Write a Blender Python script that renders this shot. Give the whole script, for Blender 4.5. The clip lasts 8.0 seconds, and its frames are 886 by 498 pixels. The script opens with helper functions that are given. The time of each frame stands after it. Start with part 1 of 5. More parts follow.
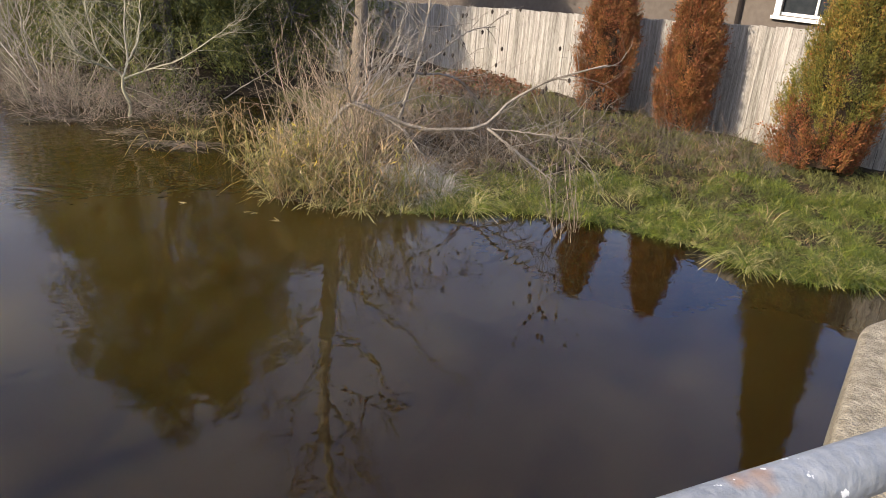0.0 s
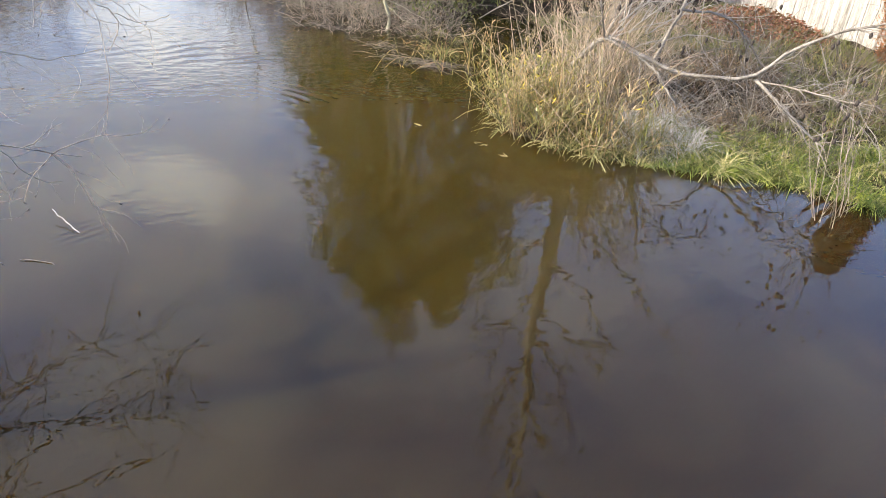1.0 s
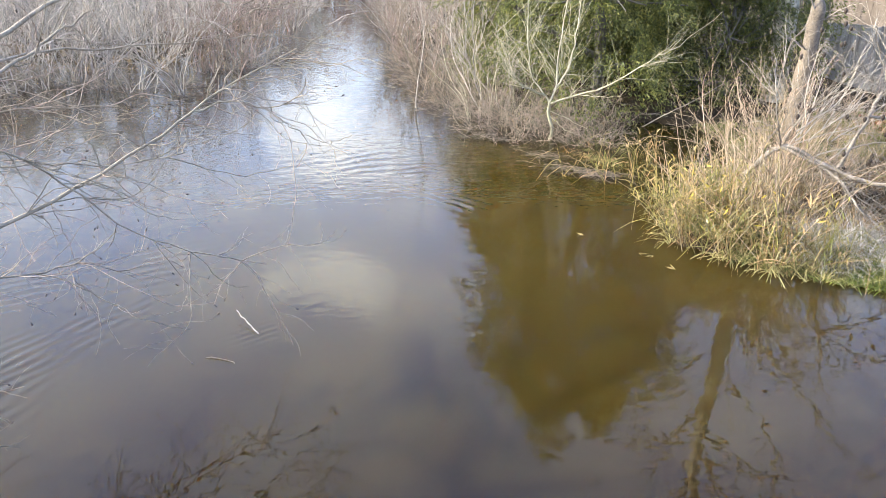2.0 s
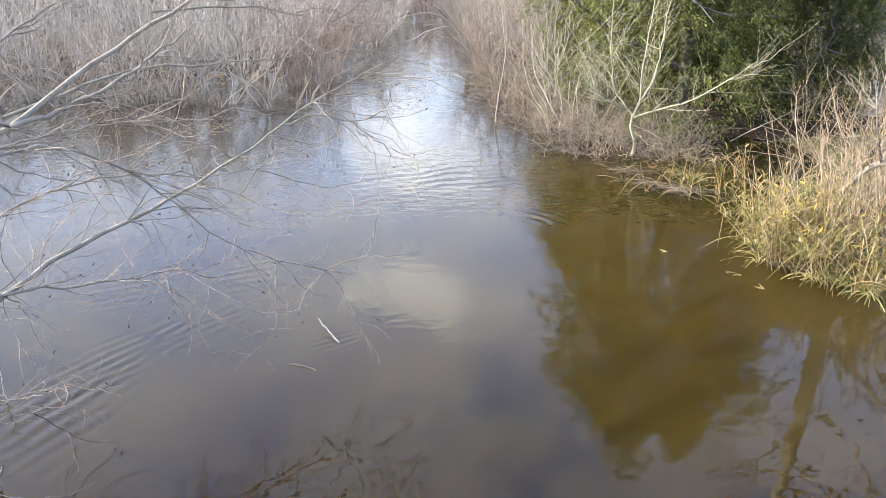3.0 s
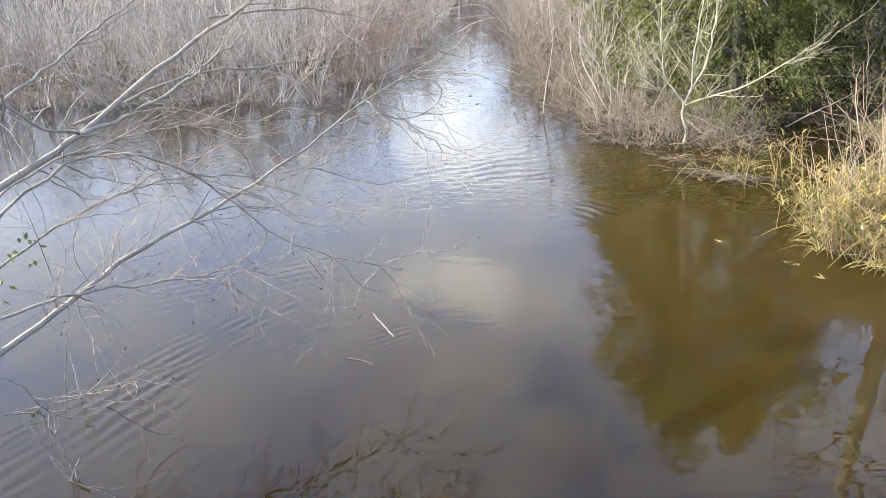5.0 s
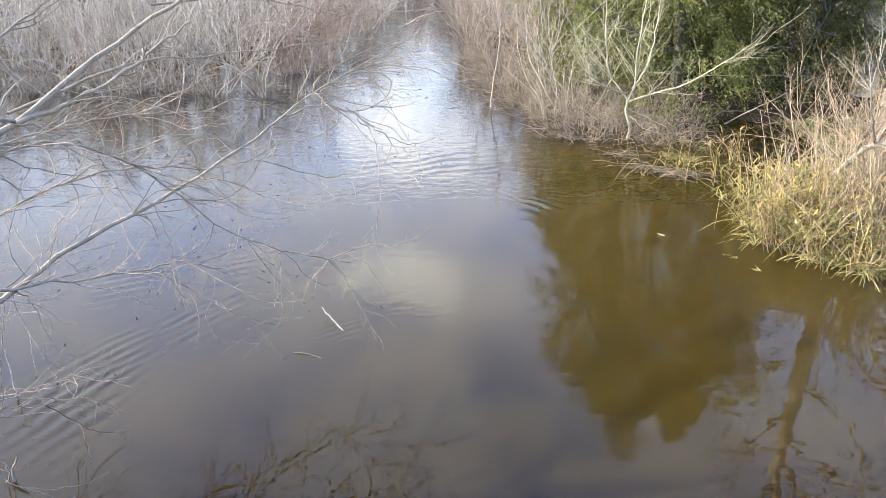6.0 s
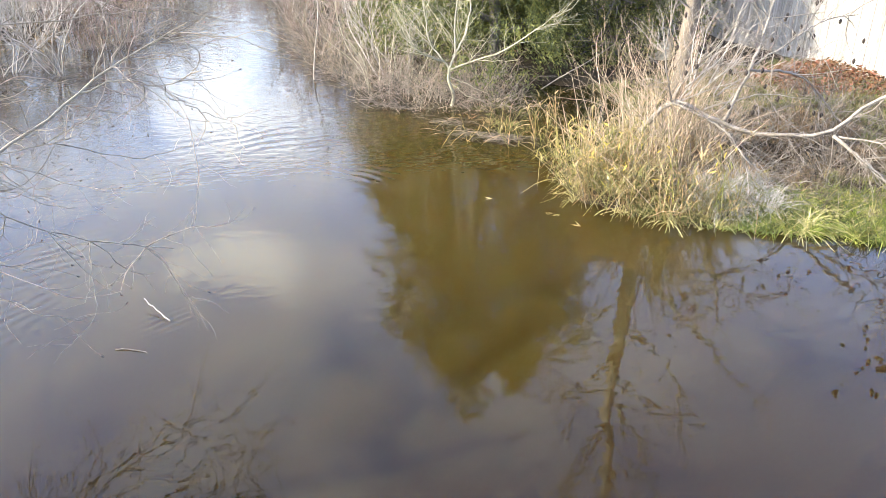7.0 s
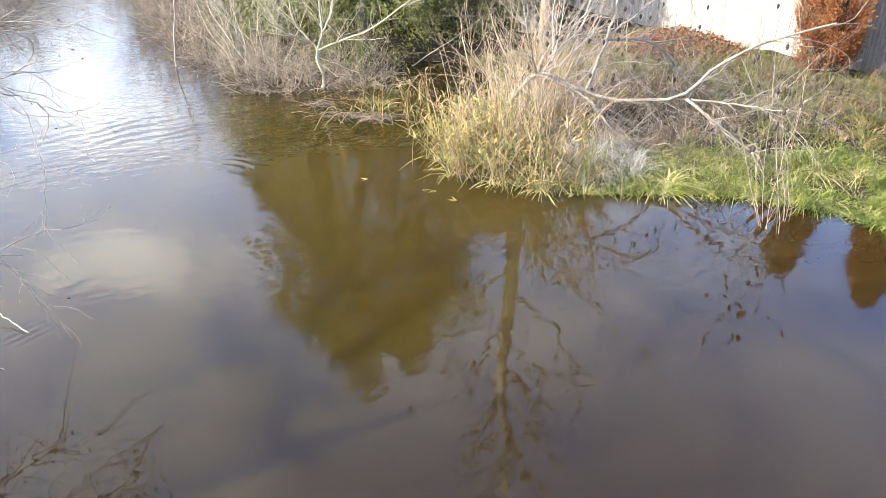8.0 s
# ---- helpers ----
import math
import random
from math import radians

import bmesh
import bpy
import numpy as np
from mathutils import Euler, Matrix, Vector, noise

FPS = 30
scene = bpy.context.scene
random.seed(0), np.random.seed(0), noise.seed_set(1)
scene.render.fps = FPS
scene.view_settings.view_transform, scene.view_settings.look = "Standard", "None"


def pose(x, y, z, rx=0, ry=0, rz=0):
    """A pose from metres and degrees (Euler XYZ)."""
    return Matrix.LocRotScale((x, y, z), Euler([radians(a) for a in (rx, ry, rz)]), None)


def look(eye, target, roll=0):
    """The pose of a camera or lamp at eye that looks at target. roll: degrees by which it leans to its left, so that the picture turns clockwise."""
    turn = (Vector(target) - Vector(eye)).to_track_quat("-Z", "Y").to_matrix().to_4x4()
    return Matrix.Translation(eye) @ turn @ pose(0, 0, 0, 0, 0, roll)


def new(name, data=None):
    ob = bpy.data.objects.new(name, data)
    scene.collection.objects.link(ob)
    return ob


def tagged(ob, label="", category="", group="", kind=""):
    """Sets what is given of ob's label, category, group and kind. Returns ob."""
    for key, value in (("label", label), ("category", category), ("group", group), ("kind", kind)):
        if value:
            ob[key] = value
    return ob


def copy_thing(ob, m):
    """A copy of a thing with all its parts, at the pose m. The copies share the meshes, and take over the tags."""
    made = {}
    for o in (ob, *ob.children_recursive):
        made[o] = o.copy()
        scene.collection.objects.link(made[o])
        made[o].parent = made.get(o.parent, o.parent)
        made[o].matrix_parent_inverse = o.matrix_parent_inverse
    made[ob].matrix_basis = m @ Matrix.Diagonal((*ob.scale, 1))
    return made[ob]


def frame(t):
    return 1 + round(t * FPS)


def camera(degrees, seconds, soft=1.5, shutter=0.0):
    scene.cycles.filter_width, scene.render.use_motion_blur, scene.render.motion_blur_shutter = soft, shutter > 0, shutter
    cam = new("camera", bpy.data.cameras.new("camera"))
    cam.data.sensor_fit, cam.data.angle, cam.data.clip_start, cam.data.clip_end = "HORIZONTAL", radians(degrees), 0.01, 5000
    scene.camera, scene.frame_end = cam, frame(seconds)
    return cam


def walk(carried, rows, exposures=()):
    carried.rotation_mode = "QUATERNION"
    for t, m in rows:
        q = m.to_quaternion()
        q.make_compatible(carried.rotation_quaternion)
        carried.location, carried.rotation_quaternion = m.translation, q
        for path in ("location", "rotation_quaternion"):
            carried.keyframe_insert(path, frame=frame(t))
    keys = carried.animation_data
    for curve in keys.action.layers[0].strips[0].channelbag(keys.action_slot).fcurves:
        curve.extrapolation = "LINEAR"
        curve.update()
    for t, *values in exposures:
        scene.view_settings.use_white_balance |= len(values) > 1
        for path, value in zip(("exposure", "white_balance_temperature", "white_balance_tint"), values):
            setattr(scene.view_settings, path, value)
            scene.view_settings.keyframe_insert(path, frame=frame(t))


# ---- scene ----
cam = camera(62.22, 8.0, soft=0.8)


def view(x, y, z, yaw, pitch, roll):
    return pose(x, y, z, 90 + pitch, 0, yaw) @ pose(0, 0, 0, 0, 0, roll)


WALK = [
    (0.0, view(-0.251, -0.368, 3.161, -43.68, -23.00, 4.19)),
    (0.5, view(-0.076, -0.172, 3.160, -39.96, -27.77, 8.44)),
    (1.0, view(0.104, -0.071, 3.228, -24.15, -30.32, 4.74)),
    (1.5, view(0.112, -0.076, 3.236, -13.04, -26.09, 2.21)),
    (1.7, view(0.077, -0.008, 3.293, -12.08, -24.46, 1.27)),
    (2.8, view(0.021, 0.050, 3.296, -5.19, -22.03, -0.65)),
    (3.0, view(0.010, 0.028, 3.293, -4.09, -21.95, -0.94)),
    (3.5, view(-0.000, 0.000, 3.300, 0.01, -21.83, -2.76)),
    (4.0, view(-0.012, 0.022, 3.286, 1.60, -22.55, -3.14)),
    (4.5, view(-0.013, -0.019, 3.323, 0.54, -22.32, -3.33)),
    (5.8, view(-0.073, 0.002, 3.342, -2.54, -22.95, -2.20)),
    (6.0, view(-0.062, -0.023, 3.340, -4.57, -23.11, -1.62)),
    (6.5, view(-0.027, -0.027, 3.309, -11.61, -23.90, -0.29)),
    (7.0, view(0.006, 0.010, 3.297, -18.25, -25.36, -0.31)),
    (7.5, view(0.050, 0.012, 3.287, -22.41, -26.09, -0.52)),
    (8.0, view(0.130, -0.022, 3.291, -27.67, -27.02, -0.58)),
]
EXPOSURES = [(0.0, -0.04, 7090, 12), (0.5, 0.35, 6790, 11), (1.0, 0.76, 6520, 8), (1.5, 1.13, 6480, 7), (3.0, 1.02, 6450, 7), (6.0, 1.11, 6450, 7), (6.5, 1.23, 6480, 7), (7.0, 1.32, 6480, 7), (8.0, 1.32, 6480, 7)]
walk(cam, WALK, EXPOSURES)

# ---- sky and sun ----
SUN = Vector((-0.98, 0.17, 0.0)).normalized() * math.cos(radians(32)) + Vector((0, 0, math.sin(radians(32))))
world = bpy.data.worlds.new("sky")
scene.world = world
world.use_nodes = True
wn, wl = world.node_tree.nodes, world.node_tree.links
wn.clear()
sky = wn.new("ShaderNodeTexSky")
sky.sky_type, sky.sun_disc = "NISHITA", False
sky.sun_elevation, sky.sun_rotation = radians(32), math.atan2(SUN.x, SUN.y) % (2 * math.pi)
sky.air_density, sky.dust_density, sky.ozone_density = 1.0, 1.0, 3.0
geo = wn.new("ShaderNodeTexCoord")
sep = wn.new("ShaderNodeSeparateXYZ")
wl.new(geo.outputs["Generated"], sep.inputs[0])
up = wn.new("ShaderNodeMath")
up.operation = "ADD"
up.inputs[1].default_value = 0.22
wl.new(sep.outputs["Z"], up.inputs[0])
top = wn.new("ShaderNodeMath")
top.operation = "MAXIMUM"
top.inputs[1].default_value = 0.08
wl.new(up.outputs[0], top.inputs[0])
flat = wn.new("ShaderNodeVectorMath")
flat.operation = "DIVIDE"
comb = wn.new("ShaderNodeCombineXYZ")
for k in range(3):
    wl.new(top.outputs[0], comb.inputs[k])
wl.new(geo.outputs["Generated"], flat.inputs[0])
wl.new(comb.outputs[0], flat.inputs[1])
cloud = wn.new("ShaderNodeTexNoise")
cloud.inputs["Scale"].default_value, cloud.inputs["Detail"].default_value = 3.4, 7.0
cloud.inputs["Roughness"].default_value, cloud.inputs["Distortion"].default_value = 0.55, 0.3
cmap = wn.new("ShaderNodeMapping")
cmap.inputs["Location"].default_value = (5.3, 0.4, 0.0)
wl.new(flat.outputs[0], cmap.inputs[0])
wl.new(cmap.outputs[0], cloud.inputs["Vector"])


def sky_math(op, a, b):
    node = wn.new("ShaderNodeMath")
    node.operation = op
    for k, v in enumerate((a, b)):
        if isinstance(v, (int, float)):
            node.inputs[k].default_value = v
        else:
            wl.new(v, node.inputs[k])
    return node.outputs[0]


def sky_range(value, lo, hi):
    node = wn.new("ShaderNodeMapRange")
    node.interpolation_type = "SMOOTHSTEP"
    node.inputs["From Min"].default_value, node.inputs["From Max"].default_value = lo, hi
    wl.new(value, node.inputs["Value"])
    return node.outputs[0]


# a thin veil, thickest on the sun's side and clearing towards the east
side = wn.new("ShaderNodeVectorMath")
side.operation = "DOT_PRODUCT"
side.inputs[1].default_value = (-0.20, 0.05, -0.20)
wl.new(geo.outputs["Generated"], side.inputs[0])
veil = sky_range(sky_math("ADD", cloud.outputs["Fac"], side.outputs["Value"]), 0.04, 0.74)

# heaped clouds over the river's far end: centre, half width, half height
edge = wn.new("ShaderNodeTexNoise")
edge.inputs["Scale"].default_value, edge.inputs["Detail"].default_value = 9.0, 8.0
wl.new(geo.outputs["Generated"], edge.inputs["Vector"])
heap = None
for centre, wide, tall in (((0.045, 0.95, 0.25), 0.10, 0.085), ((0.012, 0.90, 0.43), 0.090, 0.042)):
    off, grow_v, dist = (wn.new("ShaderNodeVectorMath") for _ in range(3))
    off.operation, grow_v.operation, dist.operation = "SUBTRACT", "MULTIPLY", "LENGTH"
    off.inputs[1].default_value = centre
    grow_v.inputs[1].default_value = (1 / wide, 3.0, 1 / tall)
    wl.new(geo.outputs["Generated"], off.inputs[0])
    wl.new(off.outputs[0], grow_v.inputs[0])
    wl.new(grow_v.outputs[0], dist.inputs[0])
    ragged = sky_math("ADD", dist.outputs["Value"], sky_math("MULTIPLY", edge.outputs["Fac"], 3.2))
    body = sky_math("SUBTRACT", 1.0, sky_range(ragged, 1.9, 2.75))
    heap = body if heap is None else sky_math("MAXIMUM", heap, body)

deep = wn.new("ShaderNodeHueSaturation")
deep.inputs["Saturation"].default_value, deep.inputs["Value"].default_value = 1.25, 2.1
deep.inputs["Hue"].default_value = 0.515
wl.new(sky.outputs[0], deep.inputs["Color"])
mixv = wn.new("ShaderNodeMix")
mixv.data_type = "RGBA"
mixv.inputs["B"].default_value = (7.5, 7.8, 8.7, 1)
wl.new(sky_math("MULTIPLY", veil, 0.86), mixv.inputs["Factor"])
wl.new(deep.outputs[0], mixv.inputs["A"])
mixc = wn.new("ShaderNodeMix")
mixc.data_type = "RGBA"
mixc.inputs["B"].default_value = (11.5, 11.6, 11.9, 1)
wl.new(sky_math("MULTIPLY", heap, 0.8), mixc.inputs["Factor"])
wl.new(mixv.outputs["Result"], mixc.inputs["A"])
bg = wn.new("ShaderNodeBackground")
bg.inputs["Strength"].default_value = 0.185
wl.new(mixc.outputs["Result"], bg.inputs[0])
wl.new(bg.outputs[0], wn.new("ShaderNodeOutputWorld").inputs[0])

sun = bpy.data.lights.new("sun", "SUN")
sun.energy, sun.angle, sun.color = 7.4, radians(0.7), (1.0, 0.90, 0.76)
new("sun", sun).matrix_world = look(SUN * 60, (0, 0, 0))

# ---- materials ----
def material(name, c1, c2, scale=4.0, rough=0.8, bump=0.0, bump_scale=40.0, metal=0.0, island=0.0, thin=0.0, c3=None, stretch=(1, 1, 1), by_object=0.0, spec=0.5, in_world=False):
    """Two colours mixed by noise at two scales, a third in patches, a lift of tone from piece to piece."""
    m = bpy.data.materials.new(name)
    m.use_nodes = True
    n, l = m.node_tree.nodes, m.node_tree.links
    b = n["Principled BSDF"]
    b.inputs["Roughness"].default_value, b.inputs["Metallic"].default_value = rough, metal
    b.inputs["Specular IOR Level"].default_value = spec
    tc, mp = n.new("ShaderNodeTexCoord"), n.new("ShaderNodeMapping")
    mp.inputs["Scale"].default_value = stretch
    l.new(n.new("ShaderNodeNewGeometry").outputs["Position"] if in_world else tc.outputs["Object"], mp.inputs[0])
    big, fine = n.new("ShaderNodeTexNoise"), n.new("ShaderNodeTexNoise")
    big.inputs["Scale"].default_value, big.inputs["Detail"].default_value = scale, 5
    fine.inputs["Scale"].default_value, fine.inputs["Detail"].default_value = scale * 9, 4
    l.new(mp.outputs[0], big.inputs["Vector"])
    l.new(mp.outputs[0], fine.inputs["Vector"])
    add = n.new("ShaderNodeMath")
    add.operation = "MULTIPLY_ADD"
    add.inputs[1].default_value = 0.5
    half = n.new("ShaderNodeMath")
    half.operation = "MULTIPLY"
    half.inputs[1].default_value = 0.5
    l.new(fine.outputs["Fac"], half.inputs[0])
    l.new(big.outputs["Fac"], add.inputs[0])
    l.new(half.outputs[0], add.inputs[2])
    ramp = n.new("ShaderNodeValToRGB")
    ramp.color_ramp.elements[0].position, ramp.color_ramp.elements[1].position = 0.36, 0.64
    ramp.color_ramp.elements[0].color, ramp.color_ramp.elements[1].color = (*c1, 1), (*c2, 1)
    if c3:
        e = ramp.color_ramp.elements.new(0.72)
        e.color = (*c3, 1)
    l.new(add.outputs[0], ramp.inputs[0])
    colour = ramp.outputs[0]
    if island or by_object:
        if island:
            src = n.new("ShaderNodeNewGeometry").outputs["Random Per Island"]
        else:
            src = n.new("ShaderNodeObjectInfo").outputs["Random"]
        amount = island or by_object
        hsv, mr, mh = n.new("ShaderNodeHueSaturation"), n.new("ShaderNodeMapRange"), n.new("ShaderNodeMapRange")
        mr.inputs["To Min"].default_value, mr.inputs["To Max"].default_value = 1 - amount, 1 + amount * 0.9
        mh.inputs["To Min"].default_value, mh.inputs["To Max"].default_value = 0.5 + 0.05 * amount, 0.5 - 0.05 * amount
        l.new(src, mr.inputs["Value"])
        l.new(src, mh.inputs["Value"])
        l.new(mr.outputs[0], hsv.inputs["Value"])
        l.new(mh.outputs[0], hsv.inputs["Hue"])
        l.new(colour, hsv.inputs["Color"])
        colour = hsv.outputs[0]
    l.new(colour, b.inputs["Base Color"])
    if bump:
        bn, bp = n.new("ShaderNodeTexNoise"), n.new("ShaderNodeBump")
        bn.inputs["Scale"].default_value, bn.inputs["Detail"].default_value = bump_scale, 5
        bp.inputs["Strength"].default_value, bp.inputs["Distance"].default_value = bump, 0.02
        l.new(mp.outputs[0], bn.inputs["Vector"])
        l.new(bn.outputs["Fac"], bp.inputs["Height"])
        l.new(bp.outputs[0], b.inputs["Normal"])
    if thin:
        tr, mx = n.new("ShaderNodeBsdfTranslucent"), n.new("ShaderNodeMixShader")
        mx.inputs[0].default_value = thin
        l.new(colour, tr.inputs[0])
        l.new(b.outputs[0], mx.inputs[1])
        l.new(tr.outputs[0], mx.inputs[2])
        l.new(mx.outputs[0], n["Material Output"].inputs[0])
    return m


M = {
    "mud": material("mud", (0.016, 0.012, 0.007), (0.042, 0.031, 0.017), 1.3, 0.95, 0.6, 14, spec=0.15),
    "grass_green": material("grass_green", (0.045, 0.07, 0.010), (0.26, 0.32, 0.05), 4.5, 0.5, island=0.6, thin=0.38, c3=(0.46, 0.44, 0.12), in_world=True),
    "grass_olive": material("grass_olive", (0.055, 0.06, 0.018), (0.20, 0.205, 0.055), 3.0, 0.7, island=0.5, thin=0.3, c3=(0.17, 0.25, 0.05), in_world=True),
    "grass_dry": material("grass_dry", (0.16, 0.105, 0.045), (0.42, 0.31, 0.15), 3.0, 0.75, island=0.5, thin=0.3),
    "reed": material("reed", (0.13, 0.09, 0.03), (0.48, 0.385, 0.175), 5.0, 0.55, island=0.65, thin=0.35, c3=(0.42, 0.33, 0.075)),
    "reed_green": material("reed_green", (0.11, 0.115, 0.035), (0.38, 0.34, 0.10), 4.0, 0.55, island=0.55, thin=0.35),
    "fluff": material("fluff", (0.36, 0.33, 0.28), (0.60, 0.56, 0.50), 3.0, 0.9, island=0.3, thin=0.4),
    "dry_stem": material("dry_stem", (0.20, 0.145, 0.09), (0.46, 0.37, 0.25), 2.5, 0.8, island=0.55),
    "brush_stem": material("brush_stem", (0.10, 0.075, 0.052), (0.36, 0.30, 0.225), 2.5, 0.8, island=0.55),
    "drift": material("drift", (0.05, 0.04, 0.03), (0.17, 0.14, 0.105), 2.5, 0.85, island=0.5),
    "grey_stem": material("grey_stem", (0.20, 0.175, 0.145), (0.47, 0.42, 0.355), 1.6, 0.85, island=0.55),
    "red_stem": material("red_stem", (0.15, 0.105, 0.08), (0.30, 0.225, 0.18), 1.6, 0.8, island=0.5),
    "green_stem": material("green_stem", (0.24, 0.225, 0.14), (0.46, 0.425, 0.29), 2.5, 0.75, island=0.35),
    "pale_bark": material("pale_bark", (0.10, 0.083, 0.065), (0.33, 0.285, 0.23), 5.0, 0.8, 0.4, 60),
    "alder_bark": material("alder_bark", (0.05, 0.04, 0.022), (0.70, 0.64, 0.50), 1.7, 0.85, 0.6, 40),
    "near_bark": material("near_bark", (0.06, 0.055, 0.045), (0.16, 0.145, 0.12), 7.0, 0.85, 0.6, 50),
    "near_limb": material("near_limb", (0.15, 0.12, 0.085), (0.34, 0.28, 0.205), 9.0, 0.75, 0.3, 90),
    "dark_twig": material("dark_twig", (0.045, 0.032, 0.025), (0.10, 0.075, 0.06), 3.0, 0.8, island=0.3),
    "cone": material("cone", (0.02, 0.014, 0.01), (0.05, 0.035, 0.025), 9.0, 0.85),
    "dead_leaf": material("dead_leaf", (0.10, 0.045, 0.022), (0.24, 0.125, 0.06), 2.5, 0.8, island=0.5, thin=0.2),
    "tree_leaf": material("tree_leaf", (0.05, 0.065, 0.018), (0.21, 0.225, 0.05), 1.6, 0.5, island=0.6, thin=0.42, c3=(0.46, 0.43, 0.10)),
    "yellow_leaf": material("yellow_leaf", (0.50, 0.38, 0.05), (0.62, 0.52, 0.10), 3.0, 0.6, island=0.3, thin=0.35),
    "green_leaf": material("green_leaf", (0.06, 0.085, 0.02), (0.14, 0.17, 0.05), 3.0, 0.6, island=0.4, thin=0.3),
    "conifer_brown": material("conifer_brown", (0.10, 0.04, 0.014), (0.38, 0.17, 0.048), 3.2, 0.8, island=0.55, thin=0.15, c3=(0.46, 0.26, 0.08)),
    # near-black colour that stands in for shade deep between the sprays
    "conifer_gap_shade": material("conifer_gap_shade", (0.02, 0.012, 0.006), (0.05, 0.028, 0.013), 4.0, 0.9),
    "board": material("board", (0.15, 0.13, 0.11), (0.50, 0.475, 0.43), 2.2, 0.85, 0.45, 30, by_object=0.16, stretch=(9, 9, 0.4), in_world=True),
    "fence_rail": material("fence_rail", (0.22, 0.19, 0.16), (0.34, 0.30, 0.26), 3.0, 0.9, 0.3, 30),
    "stucco": material("stucco", (0.105, 0.085, 0.07), (0.145, 0.12, 0.10), 0.8, 0.9, 0.35, 120),
    "white_paint": material("white_paint", (0.72, 0.72, 0.70), (0.82, 0.82, 0.80), 2.0, 0.5, 0.08, 30),
    "shingle": material("shingle", (0.06, 0.055, 0.05), (0.12, 0.11, 0.10), 3.0, 0.9, 0.5, 60),
    "downpipe": material("downpipe", (0.035, 0.03, 0.028), (0.06, 0.05, 0.045), 3.0, 0.5),
    "concrete": material("concrete", (0.13, 0.105, 0.065), (0.42, 0.36, 0.25), 26.0, 0.92, 1.0, 90, c3=(0.56, 0.50, 0.40)),
    "driftwood": material("driftwood", (0.22, 0.19, 0.155), (0.45, 0.40, 0.335), 8.0, 0.7, 0.2, 60),
    "snag_bark": material("snag_bark", (0.07, 0.055, 0.04), (0.21, 0.17, 0.125), 5.0, 0.85, 0.5, 50),
}


def paint_material():
    """Blue-grey galvanised paint, chipped to bare white specks and rust stains."""
    m = material("rail_paint", (0.15, 0.16, 0.165), (0.26, 0.275, 0.285), 6.0, 0.5, 0.25, 60)
    n, l = m.node_tree.nodes, m.node_tree.links
    b = n["Principled BSDF"]
    base = b.inputs["Base Color"].links[0].from_socket
    tc = n.new("ShaderNodeTexCoord")
    for colour, scale, lo, hi in (((0.30, 0.15, 0.06), 7.0, 0.60, 0.68), ((0.70, 0.70, 0.68), 55.0, 0.68, 0.695)):
        t, r, x = n.new("ShaderNodeTexNoise"), n.new("ShaderNodeValToRGB"), n.new("ShaderNodeMix")
        t.inputs["Scale"].default_value, t.inputs["Detail"].default_value = scale, 3
        l.new(tc.outputs["Object"], t.inputs["Vector"])
        r.color_ramp.elements[0].position, r.color_ramp.elements[1].position = lo, hi
        l.new(t.outputs["Fac"], r.inputs[0])
        x.data_type = "RGBA"
        x.inputs["B"].default_value = (*colour, 1)
        l.new(r.outputs[0], x.inputs["Factor"])
        l.new(base, x.inputs["A"])
        base = x.outputs["Result"]
    l.new(base, b.inputs["Base Color"])
    return m


